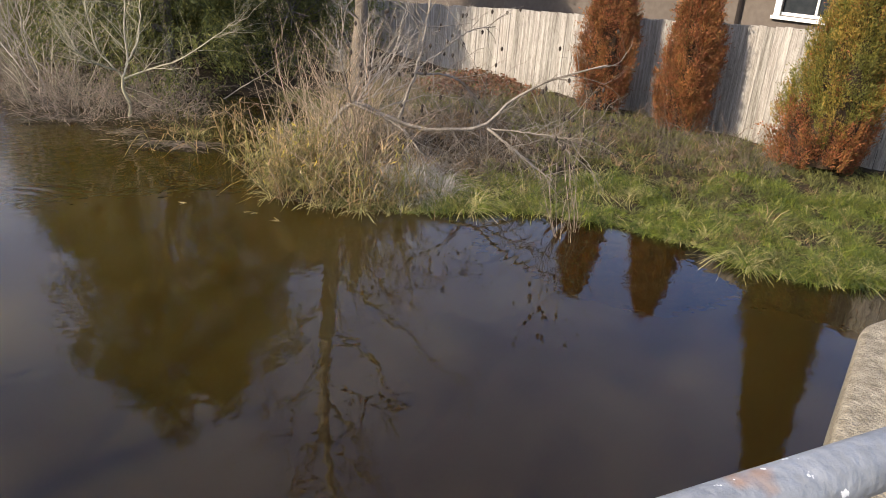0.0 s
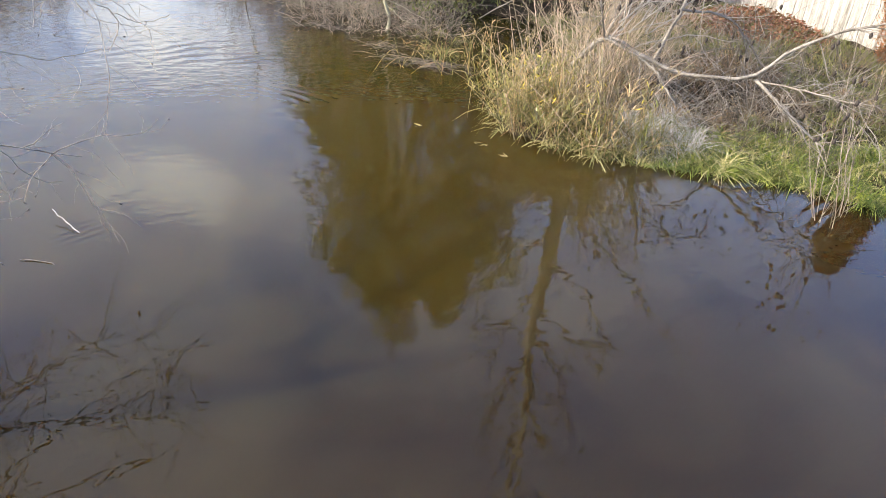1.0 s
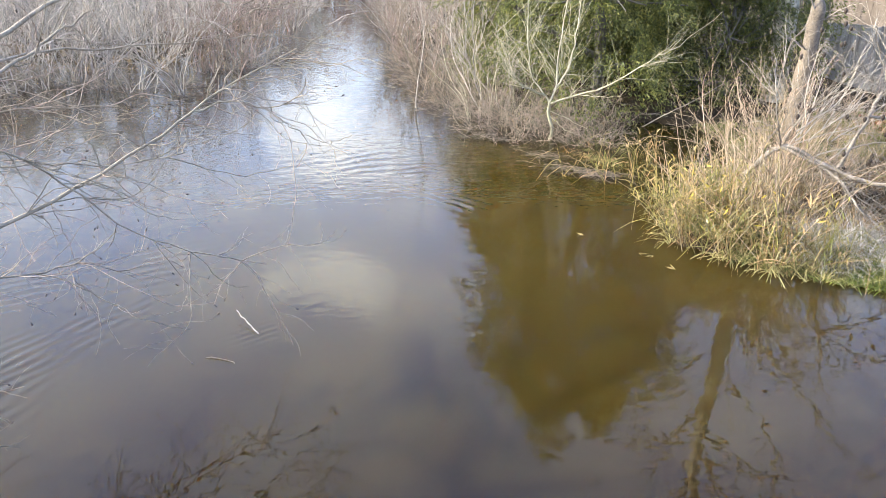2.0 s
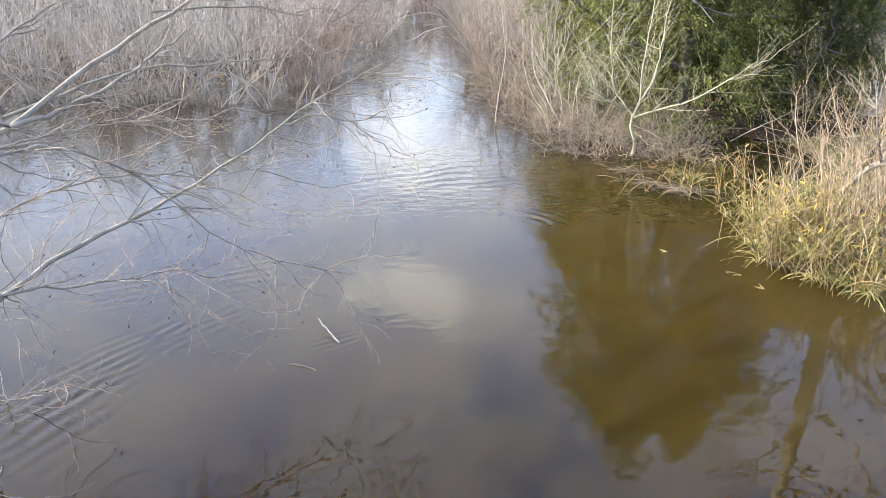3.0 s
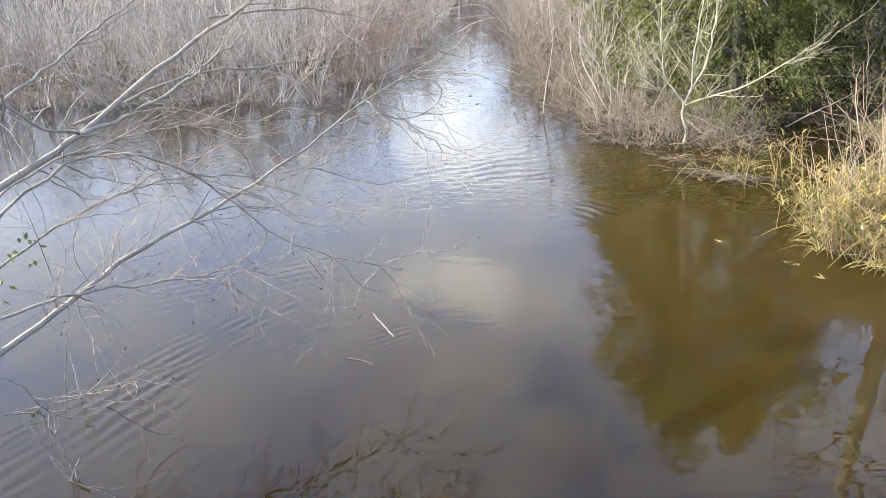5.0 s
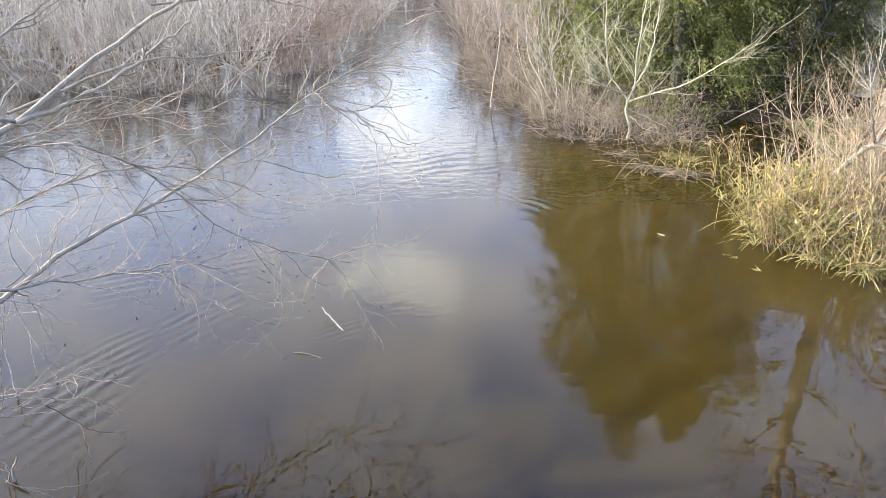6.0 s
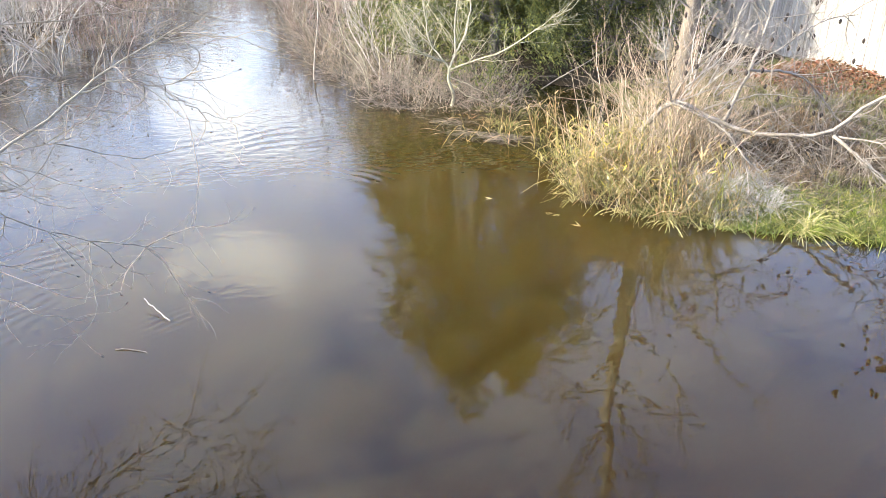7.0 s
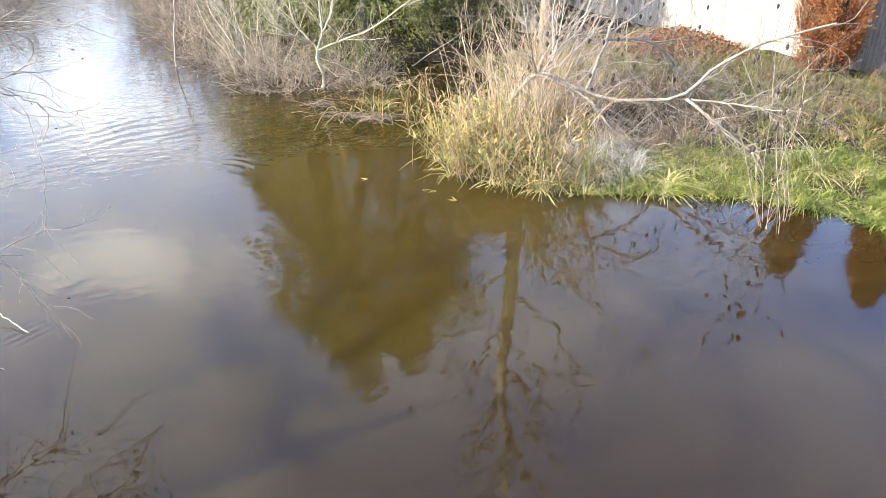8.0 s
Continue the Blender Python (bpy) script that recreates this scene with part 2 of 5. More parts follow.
def water_material():
    """Silty brown water with a calm, gently wrinkled surface."""
    m = bpy.data.materials.new("river_water")
    m.use_nodes = True
    n, l = m.node_tree.nodes, m.node_tree.links
    b = n["Principled BSDF"]
    b.inputs["Base Color"].default_value = (0.085, 0.052, 0.016, 1)
    b.inputs["Roughness"].default_value, b.inputs["IOR"].default_value = 0.006, 1.333
    tc = n.new("ShaderNodeTexCoord")
    height = None
    for sc, st, amt in (((0.9, 0.55, 1), 1.6, 0.42), ((0.75, 1.0, 1), 6.5, 0.24), ((0.7, 1.0, 1), 16.0, 0.045)):
        mp, t, mu = n.new("ShaderNodeMapping"), n.new("ShaderNodeTexNoise"), n.new("ShaderNodeMath")
        mp.inputs["Scale"].default_value = sc
        l.new(tc.outputs["Object"], mp.inputs[0])
        l.new(mp.outputs[0], t.inputs["Vector"])
        t.inputs["Scale"].default_value, t.inputs["Detail"].default_value = st, 1
        mu.operation = "MULTIPLY_ADD"
        mu.inputs[1].default_value = amt
        l.new(t.outputs["Fac"], mu.inputs[0])
        if height:
            l.new(height, mu.inputs[2])
        else:
            mu.inputs[2].default_value = 0
        height = mu.outputs[0]
    bp = n.new("ShaderNodeBump")
    bp.inputs["Strength"].default_value, bp.inputs["Distance"].default_value = 1.0, 0.0055
    # the current wrinkles the reach beyond the bank point more than the still pool by the bridge
    where, reach, swell = n.new("ShaderNodeSeparateXYZ"), n.new("ShaderNodeMapRange"), n.new("ShaderNodeMath")
    l.new(tc.outputs["Object"], where.inputs[0])
    reach.interpolation_type = "SMOOTHSTEP"
    reach.inputs["From Min"].default_value, reach.inputs["From Max"].default_value = 6.5, 12.5
    reach.inputs["To Min"].default_value, reach.inputs["To Max"].default_value = 1.0, 4.2
    l.new(where.outputs["Y"], reach.inputs["Value"])
    swell.operation = "MULTIPLY"
    l.new(height, swell.inputs[0])
    l.new(reach.outputs[0], swell.inputs[1])
    l.new(swell.outputs[0], bp.inputs["Height"])
    l.new(bp.outputs[0], b.inputs["Normal"])
    # colour painted lighter in mid-channel, where tree reflections look brighter, darker under the bank
    silt, away, span, bright_zone, mix = n.new("ShaderNodeTexNoise"), n.new("ShaderNodeVectorMath"), n.new("ShaderNodeVectorMath"), n.new("ShaderNodeMapRange"), n.new("ShaderNodeMath")
    silt.inputs["Scale"].default_value = 0.5
    l.new(tc.outputs["Object"], silt.inputs["Vector"])
    away.operation, away.inputs[1].default_value = "SUBTRACT", (2.3, 8.2, 0.0)
    span.operation = "LENGTH"
    l.new(tc.outputs["Object"], away.inputs[0])
    l.new(away.outputs[0], span.inputs[0])
    bright_zone.interpolation_type = "SMOOTHSTEP"
    bright_zone.inputs["From Min"].default_value, bright_zone.inputs["From Max"].default_value = 5.6, 1.8
    l.new(span.outputs["Value"], bright_zone.inputs["Value"])
    mix.operation = "MULTIPLY_ADD"
    mix.inputs[1].default_value = 0.8
    l.new(silt.outputs["Fac"], mix.inputs[0])
    l.new(bright_zone.outputs[0], mix.inputs[2])
    r = n.new("ShaderNodeValToRGB")
    r.color_ramp.elements[0].position, r.color_ramp.elements[1].position = 0.3, 1.45 / 1.5
    r.color_ramp.elements[0].color, r.color_ramp.elements[1].color = (0.0170, 0.0104, 0.0028, 1), (0.033, 0.0214, 0.0046, 1)
    l.new(mix.outputs[0], r.inputs[0])
    l.new(r.outputs[0], b.inputs["Base Color"])
    b.inputs["Subsurface Weight"].default_value, b.inputs["Subsurface Scale"].default_value = 1.0, 3.2
    b.inputs["Subsurface Radius"].default_value = (1.0, 0.6, 0.3)
    return m


def glass_material():
    m = material("window_glass", (0.02, 0.025, 0.03), (0.04, 0.045, 0.05), 1.0, 0.05)
    return m


M["rail_paint"], M["water"], M["glass"] = paint_material(), water_material(), glass_material()


# ---- mesh helpers ----
def mesh_of(name, verts, faces, mat, smooth=False):
    """A mesh from arrays: verts n x 3, faces m x 3 or m x 4."""
    verts, faces = np.asarray(verts, np.float32), np.asarray(faces, np.int32)
    me = bpy.data.meshes.new(name)
    k = faces.shape[1]
    me.vertices.add(len(verts))
    me.vertices.foreach_set("co", verts.ravel())
    me.loops.add(faces.size)
    me.loops.foreach_set("vertex_index", faces.ravel())
    me.polygons.add(len(faces))
    me.polygons.foreach_set("loop_start", np.arange(len(faces), dtype=np.int32) * k)
    me.polygons.foreach_set("loop_total", np.full(len(faces), k, np.int32))
    me.update(calc_edges=True)
    me.polygons.foreach_set("use_smooth", np.full(len(faces), smooth))
    me.materials.append(M[mat])
    return me


def link(name, me, parent=None, label=""):
    ob = new(name, me)
    if name in ("stem_mass", "twig_tangle", "foliage", "crown", "cone_clusters", "limb_frame", "bud_scatter"):
        tagged(ob, kind="stuff")
    if parent:
        ob.parent = parent
    return tagged(ob, label)


def part(name, bm, mat, parent, label="", smooth=False):
    """Links a bmesh as one mesh under a thing or a part."""
    me = bpy.data.meshes.new(name)
    bm.to_mesh(me)
    bm.free()
    me.materials.append(M[mat])
    if smooth:
        me.polygons.foreach_set("use_smooth", np.full(len(me.polygons), True))
    return link(name, me, parent, label)


def thing(name, place=(0, 0, 0), label="", category="", group="", kind=""):
    ob = new(name)
    ob.location = place
    ob.empty_display_size = 0.1
    return tagged(ob, label, category, group, kind)


def box(size, centre=(0, 0, 0), bevel=0.0, m=None):
    bm = bmesh.new()
    bmesh.ops.create_cube(bm, size=1)
    bmesh.ops.scale(bm, vec=size, verts=bm.verts)
    if bevel:
        bmesh.ops.bevel(bm, geom=bm.edges[:], offset=bevel, segments=2, affect="EDGES", profile=0.5)
    bmesh.ops.translate(bm, vec=centre, verts=bm.verts)
    if m:
        bmesh.ops.transform(bm, matrix=m, verts=bm.verts)
    return bm


def tubes(lines, sides=3):
    """Tapered tubes along polylines: (points, radii) each."""
    ang = np.arange(sides) * 2 * np.pi / sides
    ca, sa = np.cos(ang)[None, :, None], np.sin(ang)[None, :, None]
    vs, fs, n = [], [], 0
    ring = np.arange(sides)
    nxt = (ring + 1) % sides
    for p, r in lines:
        p, r = np.asarray(p, float), np.asarray(r, float)
        d = np.gradient(p, axis=0)
        d /= np.linalg.norm(d, axis=1, keepdims=True) + 1e-9
        ref = np.array([0.31, 0.87, 0.38]) if abs(d[0, 2]) > 0.6 else np.array([0.1, 0.2, 0.97])
        u = np.cross(d, ref)
        u /= np.linalg.norm(u, axis=1, keepdims=True) + 1e-9
        w = np.cross(d, u)
        v = p[:, None] + r[:, None, None] * (ca * u[:, None] + sa * w[:, None])
        k = len(p)
        vs.append(v.reshape(-1, 3))
        i = np.arange(k - 1)[:, None] * sides + n
        fs.append(np.stack([i + ring, i + nxt, i + nxt + sides, i + ring + sides], -1).reshape(-1, 4))
        n += k * sides
    return np.concatenate(vs), np.concatenate(fs)


def smooth_line(points, n, rng=None, wobble=0.0):
    """A rounded line of n points through a few given ones (Catmull-Rom)."""
    p = np.asarray(points, float)
    q = np.concatenate([[2 * p[0] - p[1]], p, [2 * p[-1] - p[-2]]])
    t = np.linspace(0, len(p) - 1 - 1e-6, n)
    i = t.astype(int)
    s = (t - i)[:, None]
    a, b, c, d = q[i], q[i + 1], q[i + 2], q[i + 3]
    out = 0.5 * (2 * b + (c - a) * s + (2 * a - 5 * b + 4 * c - d) * s**2 + (3 * b - a - 3 * c + d) * s**3)
    if rng is not None and wobble:
        out[1:-1] += rng.normal(0, wobble, (n - 2, 3))
    return out


def unit(v):
    return v / (np.linalg.norm(v) + 1e-9)


def grow(out, rng, p, d, length, r, level, kids=5, bend=0.12, lift=0.0, spread=0.8, ratio=0.55, step=0.14, first=0.25, tip=0.35):
    """A wandering shoot with side shoots, down to the given level. out: one list a level."""
    n = max(4, int(length / step))
    pts, dd = [np.array(p, float)], unit(np.array(d, float))
    for _ in range(n):
        dd = unit(dd + rng.normal(0, bend, 3) + np.array([0, 0, lift]))
        pts.append(pts[-1] + dd * length / n)
    pts = np.array(pts)
    out[min(level, len(out) - 1)].append((pts, np.linspace(r, r * tip, n + 1)))
    if level == 0:
        return
    for k in range(kids):
        f = first + (1 - first) * (k + rng.random()) / kids
        i = min(int(f * n), n - 1)
        axis = unit(pts[i + 1] - pts[i])
        side = unit(np.cross(axis, rng.normal(0, 1, 3)))
        ang = spread * (0.6 + 0.7 * rng.random())
        nd = axis * math.cos(ang) + side * math.sin(ang)
        grow(out, rng, pts[i], nd, length * ratio * (1.15 - 0.6 * f) * (0.7 + 0.6 * rng.random()), r * (1 - (1 - tip) * f) * 0.6, level - 1, max(2, kids - 1), bend * 1.2, lift, spread, ratio, step * 0.8, 0.2, tip)


def blades(rng, base, height, width, lean, droop=0.5, segs=3, head=None):
    """Grass or reed blades: bent tapering ribbons on the given feet."""
    n = len(base)
    a = rng.random(n) * 2 * np.pi if head is None else head + rng.normal(0, 1.0, n)
    out = np.stack([np.cos(a), np.sin(a), np.zeros(n)], 1)
    side = np.stack([-np.sin(a), np.cos(a), np.zeros(n)], 1)
    turn = rng.random(n) * np.pi
    side = side * np.cos(turn)[:, None] + out * np.sin(turn)[:, None]
    h, w, le = height[:, None], width[:, None], lean[:, None]
    levels = []
    for k in range(segs + 1):
        s = k / segs
        c = base + np.array([0, 0, 1.0]) * h * (s - droop * le * s**2.2) + out * h * le * s**1.6
        ww = w * (1 - s) ** 0.6 * 0.5 + w * 0.04
        levels += [c - side * ww, c + side * ww]
    v = np.stack(levels, 1)
    m = 2 * (segs + 1)
    i = np.arange(n)[:, None, None] * m
    q = np.array([[2 * k, 2 * k + 1, 2 * k + 3, 2 * k + 2] for k in range(segs)])[None]
    return v.reshape(-1, 3), (i + q).reshape(-1, 4)


def leaves(rng, place, way, length, width, fold=0.25):
    """Lance-shaped folded leaves: two quads each, from a foot along a way."""
    n = len(place)
    way = way / (np.linalg.norm(way, axis=1, keepdims=True) + 1e-9)
    side = np.cross(way, rng.normal(0, 1, (n, 3)))
    side /= np.linalg.norm(side, axis=1, keepdims=True) + 1e-9
    up = np.cross(side, way)
    L, W = length[:, None], width[:, None]
    mid = place + way * L * 0.45 - up * W * fold
    tip = place + way * L - up * L * 0.12
    v = np.stack([place, mid + side * W * 0.5 + up * W * fold, tip, mid - side * W * 0.5 + up * W * fold, mid], 1)
    i = np.arange(n)[:, None, None] * 5
    q = np.array([[0, 4, 2, 1], [0, 3, 2, 4]])[None]
    return v.reshape(-1, 3), (i + q).reshape(-1, 4)


# ---- ground and water ----
BANK = np.array([(30, -3.0), (12, -0.6), (9.6, 0.5), (8.2, 1.5), (7.55, 2.25), (7.3, 2.75), (7.42, 3.3), (7.38, 3.9), (7.2, 4.45), (6.75, 5.05), (6.35, 5.5),
                 (5.65, 5.85), (5.0, 6.22), (4.6, 6.7), (4.15, 7.1), (4.1, 7.7), (4.7, 8.6), (5.6, 9.3), (6.5, 10.2), (7.1, 11.4), (7.1, 12.6), (6.5, 13.2),
                 (5.7, 12.9), (5.4, 12.0), (5.2, 10.6), (4.6, 9.85), (3.7, 10.6), (3.3, 11.9), (2.75, 13.1), (2.65, 14.7), (2.35, 17), (2.3, 20), (2.3, 25), (2.6, 32), (3.6, 46), (6, 60), (80, 60)])
BANK_POLY = np.concatenate([BANK, [(80, -3)]])
LEFT_POLY = np.array([(-80, 16), (-9.5, 19.5), (-5.5, 20.2), (-3.6, 19.2), (-2.2, 19.8), (-1.1, 23.5), (0.0, 30), (1.2, 38), (2.0, 48), (4, 60), (-80, 60)])


def inside(poly, x, y):
    c = np.zeros(x.shape, bool)
    for (x0, y0), (x1, y1) in zip(poly, np.roll(poly, -1, 0)):
        hit = ((y0 > y) != (y1 > y)) & (x < (x1 - x0) * (y - y0) / (y1 - y0 + 1e-12) + x0)
        c ^= hit
    return c


def distance(line, x, y):
    best = np.full(x.shape, 1e9)
    for (x0, y0), (x1, y1) in zip(line[:-1], line[1:]):
        dx, dy = x1 - x0, y1 - y0
        s = np.clip(((x - x0) * dx + (y - y0) * dy) / (dx * dx + dy * dy), 0, 1)
        best = np.minimum(best, np.hypot(x - x0 - s * dx, y - y0 - s * dy))
    return best


def bumps(x, y):
    return 0.03 * np.sin(2.1 * x + 1.3 * y) * np.sin(1.7 * y - 0.6 * x + 1) + 0.018 * np.sin(5.3 * x - 2.2 * y) * np.sin(4.1 * y + 1.9 * x)


def ground_height(x, y):
    x, y = np.asarray(x, float), np.asarray(y, float)
    d = distance(BANK, x, y)
    right = inside(BANK_POLY, x, y)
    low = y > 9.4
    land = np.where(low, np.minimum(np.where(x < 5.4, -0.10, 0.04) + 0.05 * d, 0.35), np.minimum(-0.01 + 0.15 * d, 0.34)) + bumps(x, y) * np.minimum(d, 1)
    bed = -np.minimum(0.06 + 0.35 * d, 1.6)
    h = np.where(right, land, bed)
    dl = distance(LEFT_POLY, x, y)
    left = inside(LEFT_POLY, x, y)
    h = np.where(left, np.minimum(-0.14 + 0.06 * dl, 0.5) + bumps(x, y) * 0.6, np.where(~right, np.maximum(h, -0.06 - 0.35 * dl), h))
    h = np.where((y < -2) & ~right, np.minimum(h, -1.0), h)
    h = h - 0.42 * np.exp(-(((x - 7.15) / 0.55) ** 2 + ((y - 7.5) / 0.45) ** 2))
    far = np.maximum(0, np.hypot(x - 2, y - 10) - 42) * 0.11
    return np.maximum(np.where(y > 60, 0.4, h), np.where(y > -3, np.minimum(far, 9.0) - 0.3 + bumps(x * 0.3, y * 0.3) * 6, -9))


def spaced(lo, hi, step, far, count):
    mid = np.arange(lo, hi + 1e-6, step)
    ext = np.geomspace(step, far, count)
    return np.concatenate([lo - ext[::-1], mid, hi + ext])


def sheet(name, xs, ys, height, mat, label, category, smooth=True):
    X, Y = np.meshgrid(xs, ys)
    v = np.stack([X, Y, height(X, Y)], -1).reshape(-1, 3)
    i = np.arange(len(xs) - 1)[None, :] + np.arange(len(ys) - 1)[:, None] * len(xs)
    f = np.stack([i, i + 1, i + 1 + len(xs), i + len(xs)], -1).reshape(-1, 4)
    return tagged(link(name, mesh_of(name, v, f, mat, smooth)), label, category, kind="structure")


sheet("ground", spaced(-16, 22, 0.2, 900, 24), spaced(-6, 62, 0.25, 900, 24), ground_height, "mud", "dark brown muddy river bank and bed", "ground")


def water_height(x, y):
    """Small wave trains where twigs break the current."""
    z = np.zeros(x.shape)
    for cx, cy, ux, uy, lam, amp, along, across in WAVES:
        a = (x - cx) * ux + (y - cy) * uy
        b = -(x - cx) * uy + (y - cy) * ux
        z += amp * (0.6 + 0.4 * np.sin(b * 4.3 + a * 2.1)) * np.sin(2 * np.pi * a / lam + 1.5 * np.sin(b * 2.1 + cx + 1.3 * a) + 0.6 * np.sin(b * 6.1 + a * 4.0) + 0.4 * np.sin(b * 11.3 - a * 7.0)) * np.exp(-(a / across) ** 2 - (b / along) ** 2)
    return z


# centre, direction of travel, wavelength, height, reach along the crest and across it
WAVES = [(-2.85, 4.85, 0.88, -0.47, 0.155, 0.0042, 1.5, 0.45), (-2.75, 5.5, 0.8, -0.6, 0.12, 0.0030, 1.2, 0.45), (-2.1, 6.4, 0.7, -0.7, 0.125, 0.0024, 0.7, 0.35), (-1.9, 7.6, 0.3, -0.95, 0.16, 0.0022, 1.2, 0.6),
         (0.7, 11.4, 0.25, -0.97, 0.30, 0.004, 0.9, 0.6), (1.5, 10.9, 0.05, -1.0, 0.24, 0.004, 0.5, 0.4), (1.85, 9.3, -0.75, -0.66, 0.17, 0.0035, 0.7, 0.3), (-0.6, 6.0, 0.4, -0.9, 0.09, 0.003, 0.25, 0.2), (6.2, 4.6, 0.3, -0.95, 0.16, 0.004, 0.9, 0.3)]
sheet("water", spaced(-5, 8, 0.03, 900, 26), spaced(2.5, 13, 0.03, 900, 30), water_height, "water", "calm silty brown flooded river reflecting the sky", "river")

# ---- house and fence ----
def build_house():
    house = thing("house", (15.5, 9.5, 0.2), "taupe stucco house with a white-framed window behind the fence", "house")
    # wall with a window opening, its outer face at x = 0 of the house
    y0, y1, z1 = -6.5, 11.0, 3.0
    wy0, wy1, wz0, wz1 = -4.25, -2.85, 1.95, 3.0 - 0.12
    for sy, sz, cy, cz in ((wy0 - y0, z1, (wy0 + y0) / 2, z1 / 2), (y1 - wy1, z1, (y1 + wy1) / 2, z1 / 2),
                           (wy1 - wy0, wz0, (wy0 + wy1) / 2, wz0 / 2), (wy1 - wy0, z1 - wz1, (wy0 + wy1) / 2, (z1 + wz1) / 2)):
        part("wall", box((0.2, sy, sz), (0.1, cy, cz)), "stucco", house)
    win = part("window", box((0.05, wy1 - wy0, 0.06), (0.06, (wy0 + wy1) / 2, wz0 + 0.03)), "white_paint", house, "white window with a divided pane")
    for name, size, c in (("casing", (0.05, 0.13, wz1 - wz0 + 0.1), (-0.027, wy0 - 0.05, (wz0 + wz1) / 2)), ("casing", (0.05, 0.13, wz1 - wz0 + 0.1), (-0.027, wy1 + 0.05, (wz0 + wz1) / 2)),
                          ("sill", (0.09, wy1 - wy0 + 0.3, 0.07), (-0.047, (wy0 + wy1) / 2, wz0 - 0.05)), ("mullion", (0.04, 0.05, wz1 - wz0 - 0.07), (0.06, (wy0 + wy1) / 2, (wz0 + wz1) / 2 + 0.03)),
                          ("mullion", (0.03, wy1 - wy0, 0.03), (0.062, (wy0 + wy1) / 2, wz0 + 0.45))):
        part(name, box(size, c, 0.006), "white_paint", win)
    part("pane", box((0.01, wy1 - wy0, wz1 - wz0), (0.09, (wy0 + wy1) / 2, (wz0 + wz1) / 2)), "glass", win)
    part("backing", box((0.02, wy1 - wy0 + 0.4, wz1 - wz0 + 0.2), (0.23, (wy0 + wy1) / 2, (wz0 + wz1) / 2)), "downpipe", win)
    roof = part("roof", box((7.4, y1 - y0 + 1.0, 0.14), (0, 0, 0), 0.01, pose(2.9, (y0 + y1) / 2, 4.1, 0, -20, 0)), "shingle", house, "dark shingle roof")
    part("gutter", box((0.12, y1 - y0 + 1.0, 0.12), (-0.62, (y0 + y1) / 2, 2.86), 0.02), "white_paint", roof)
    pipe = tubes([([(-0.07, -2.0, 0), (-0.07, -2.0, 2.6), (-0.5, -2.0, 2.86)], [0.05, 0.05, 0.05])], 8)
    link("downpipe", mesh_of("downpipe", *pipe, "downpipe", True), house, "dark downpipe")
    for x in (7.0,):
        part("wall", box((0.2, y1 - y0, z1), (x, (y0 + y1) / 2, z1 / 2)), "stucco", house)
    part("wall", box((6.8, 0.2, z1), (3.6, y0 + 0.1, z1 / 2)), "stucco", house)
    part("wall", box((6.8, 0.2, z1), (3.6, y1 - 0.1, z1 / 2)), "stucco", house)


build_house()


def fence_top(y):
    return 2.22 - 0.062 * (y - 4.6)


# ---- bridge ----
def build_bridge():
    # edge of the abutment slab runs towards the bank under the rail
    bm = bmesh.new()
    outline = [(-6.0, -1.90), (0.0, -0.36), (2.96, 0.405), (3.03, 0.415), (3.10, 0.405), (3.7, 0.28), (7.0, -0.6), (7.0, -9.0), (-6.0, -9.0)]
    vs = [bm.verts.new((x, y, 1.75)) for x, y in outline]
    face = bm.faces.new(vs)
    ext = bmesh.ops.extrude_face_region(bm, geom=[face])
    bmesh.ops.translate(bm, vec=(0, 0, -0.55), verts=[g for g in ext["geom"] if isinstance(g, bmesh.types.BMVert)])
    bmesh.ops.recalc_face_normals(bm, faces=bm.faces[:])
    edges = [e for e in bm.edges if all(abs(v.co.z - 1.75) < 1e-4 for v in e.verts)]
    bmesh.ops.bevel(bm, geom=edges, offset=0.03, segments=2, affect="EDGES", profile=0.5)
    slab = part("bridge_deck", bm, "concrete", None, "weathered exposed-aggregate concrete bridge deck edge")
    tagged(slab, category="bridge", kind="structure")
    bm = box((3.0, 3.0, 1.9), (5.2, -2.6, 0.25), 0.02)
    tagged(part("abutment", bm, "concrete", None, "weathered concrete bridge abutment standing in the water"), category="bridge", kind="structure")
    bm = box((0.6, 3.0, 1.9), (-5.2, -4.2, 0.25), 0.02)
    tagged(part("pier", bm, "concrete", None, "weathered concrete bridge pier standing in the water"), category="bridge", kind="structure")
    rail = thing("pipe_rail", (0, -0.052, 2.667), "blue-grey painted steel pipe rail with rust and chips", "railing")
    d = np.array([0.955, -0.30, 0.0])
    a, b = -d * 3.0, d * 3.2
    line = np.array([a + (b - a) * s for s in np.linspace(0, 1, 24)])
    link("pipe", mesh_of("pipe", *tubes([(line, np.full(24, 0.031))], 24), "rail_paint", True), rail)
    for s in (-2.4, 2.6):
        p = d * s
        post = tubes([([p + (0, 0, -0.95), p + (0, 0, -0.02)], [0.028, 0.028])], 16)
        link("post", mesh_of("post", *post, "rail_paint", True), rail)


build_bridge()


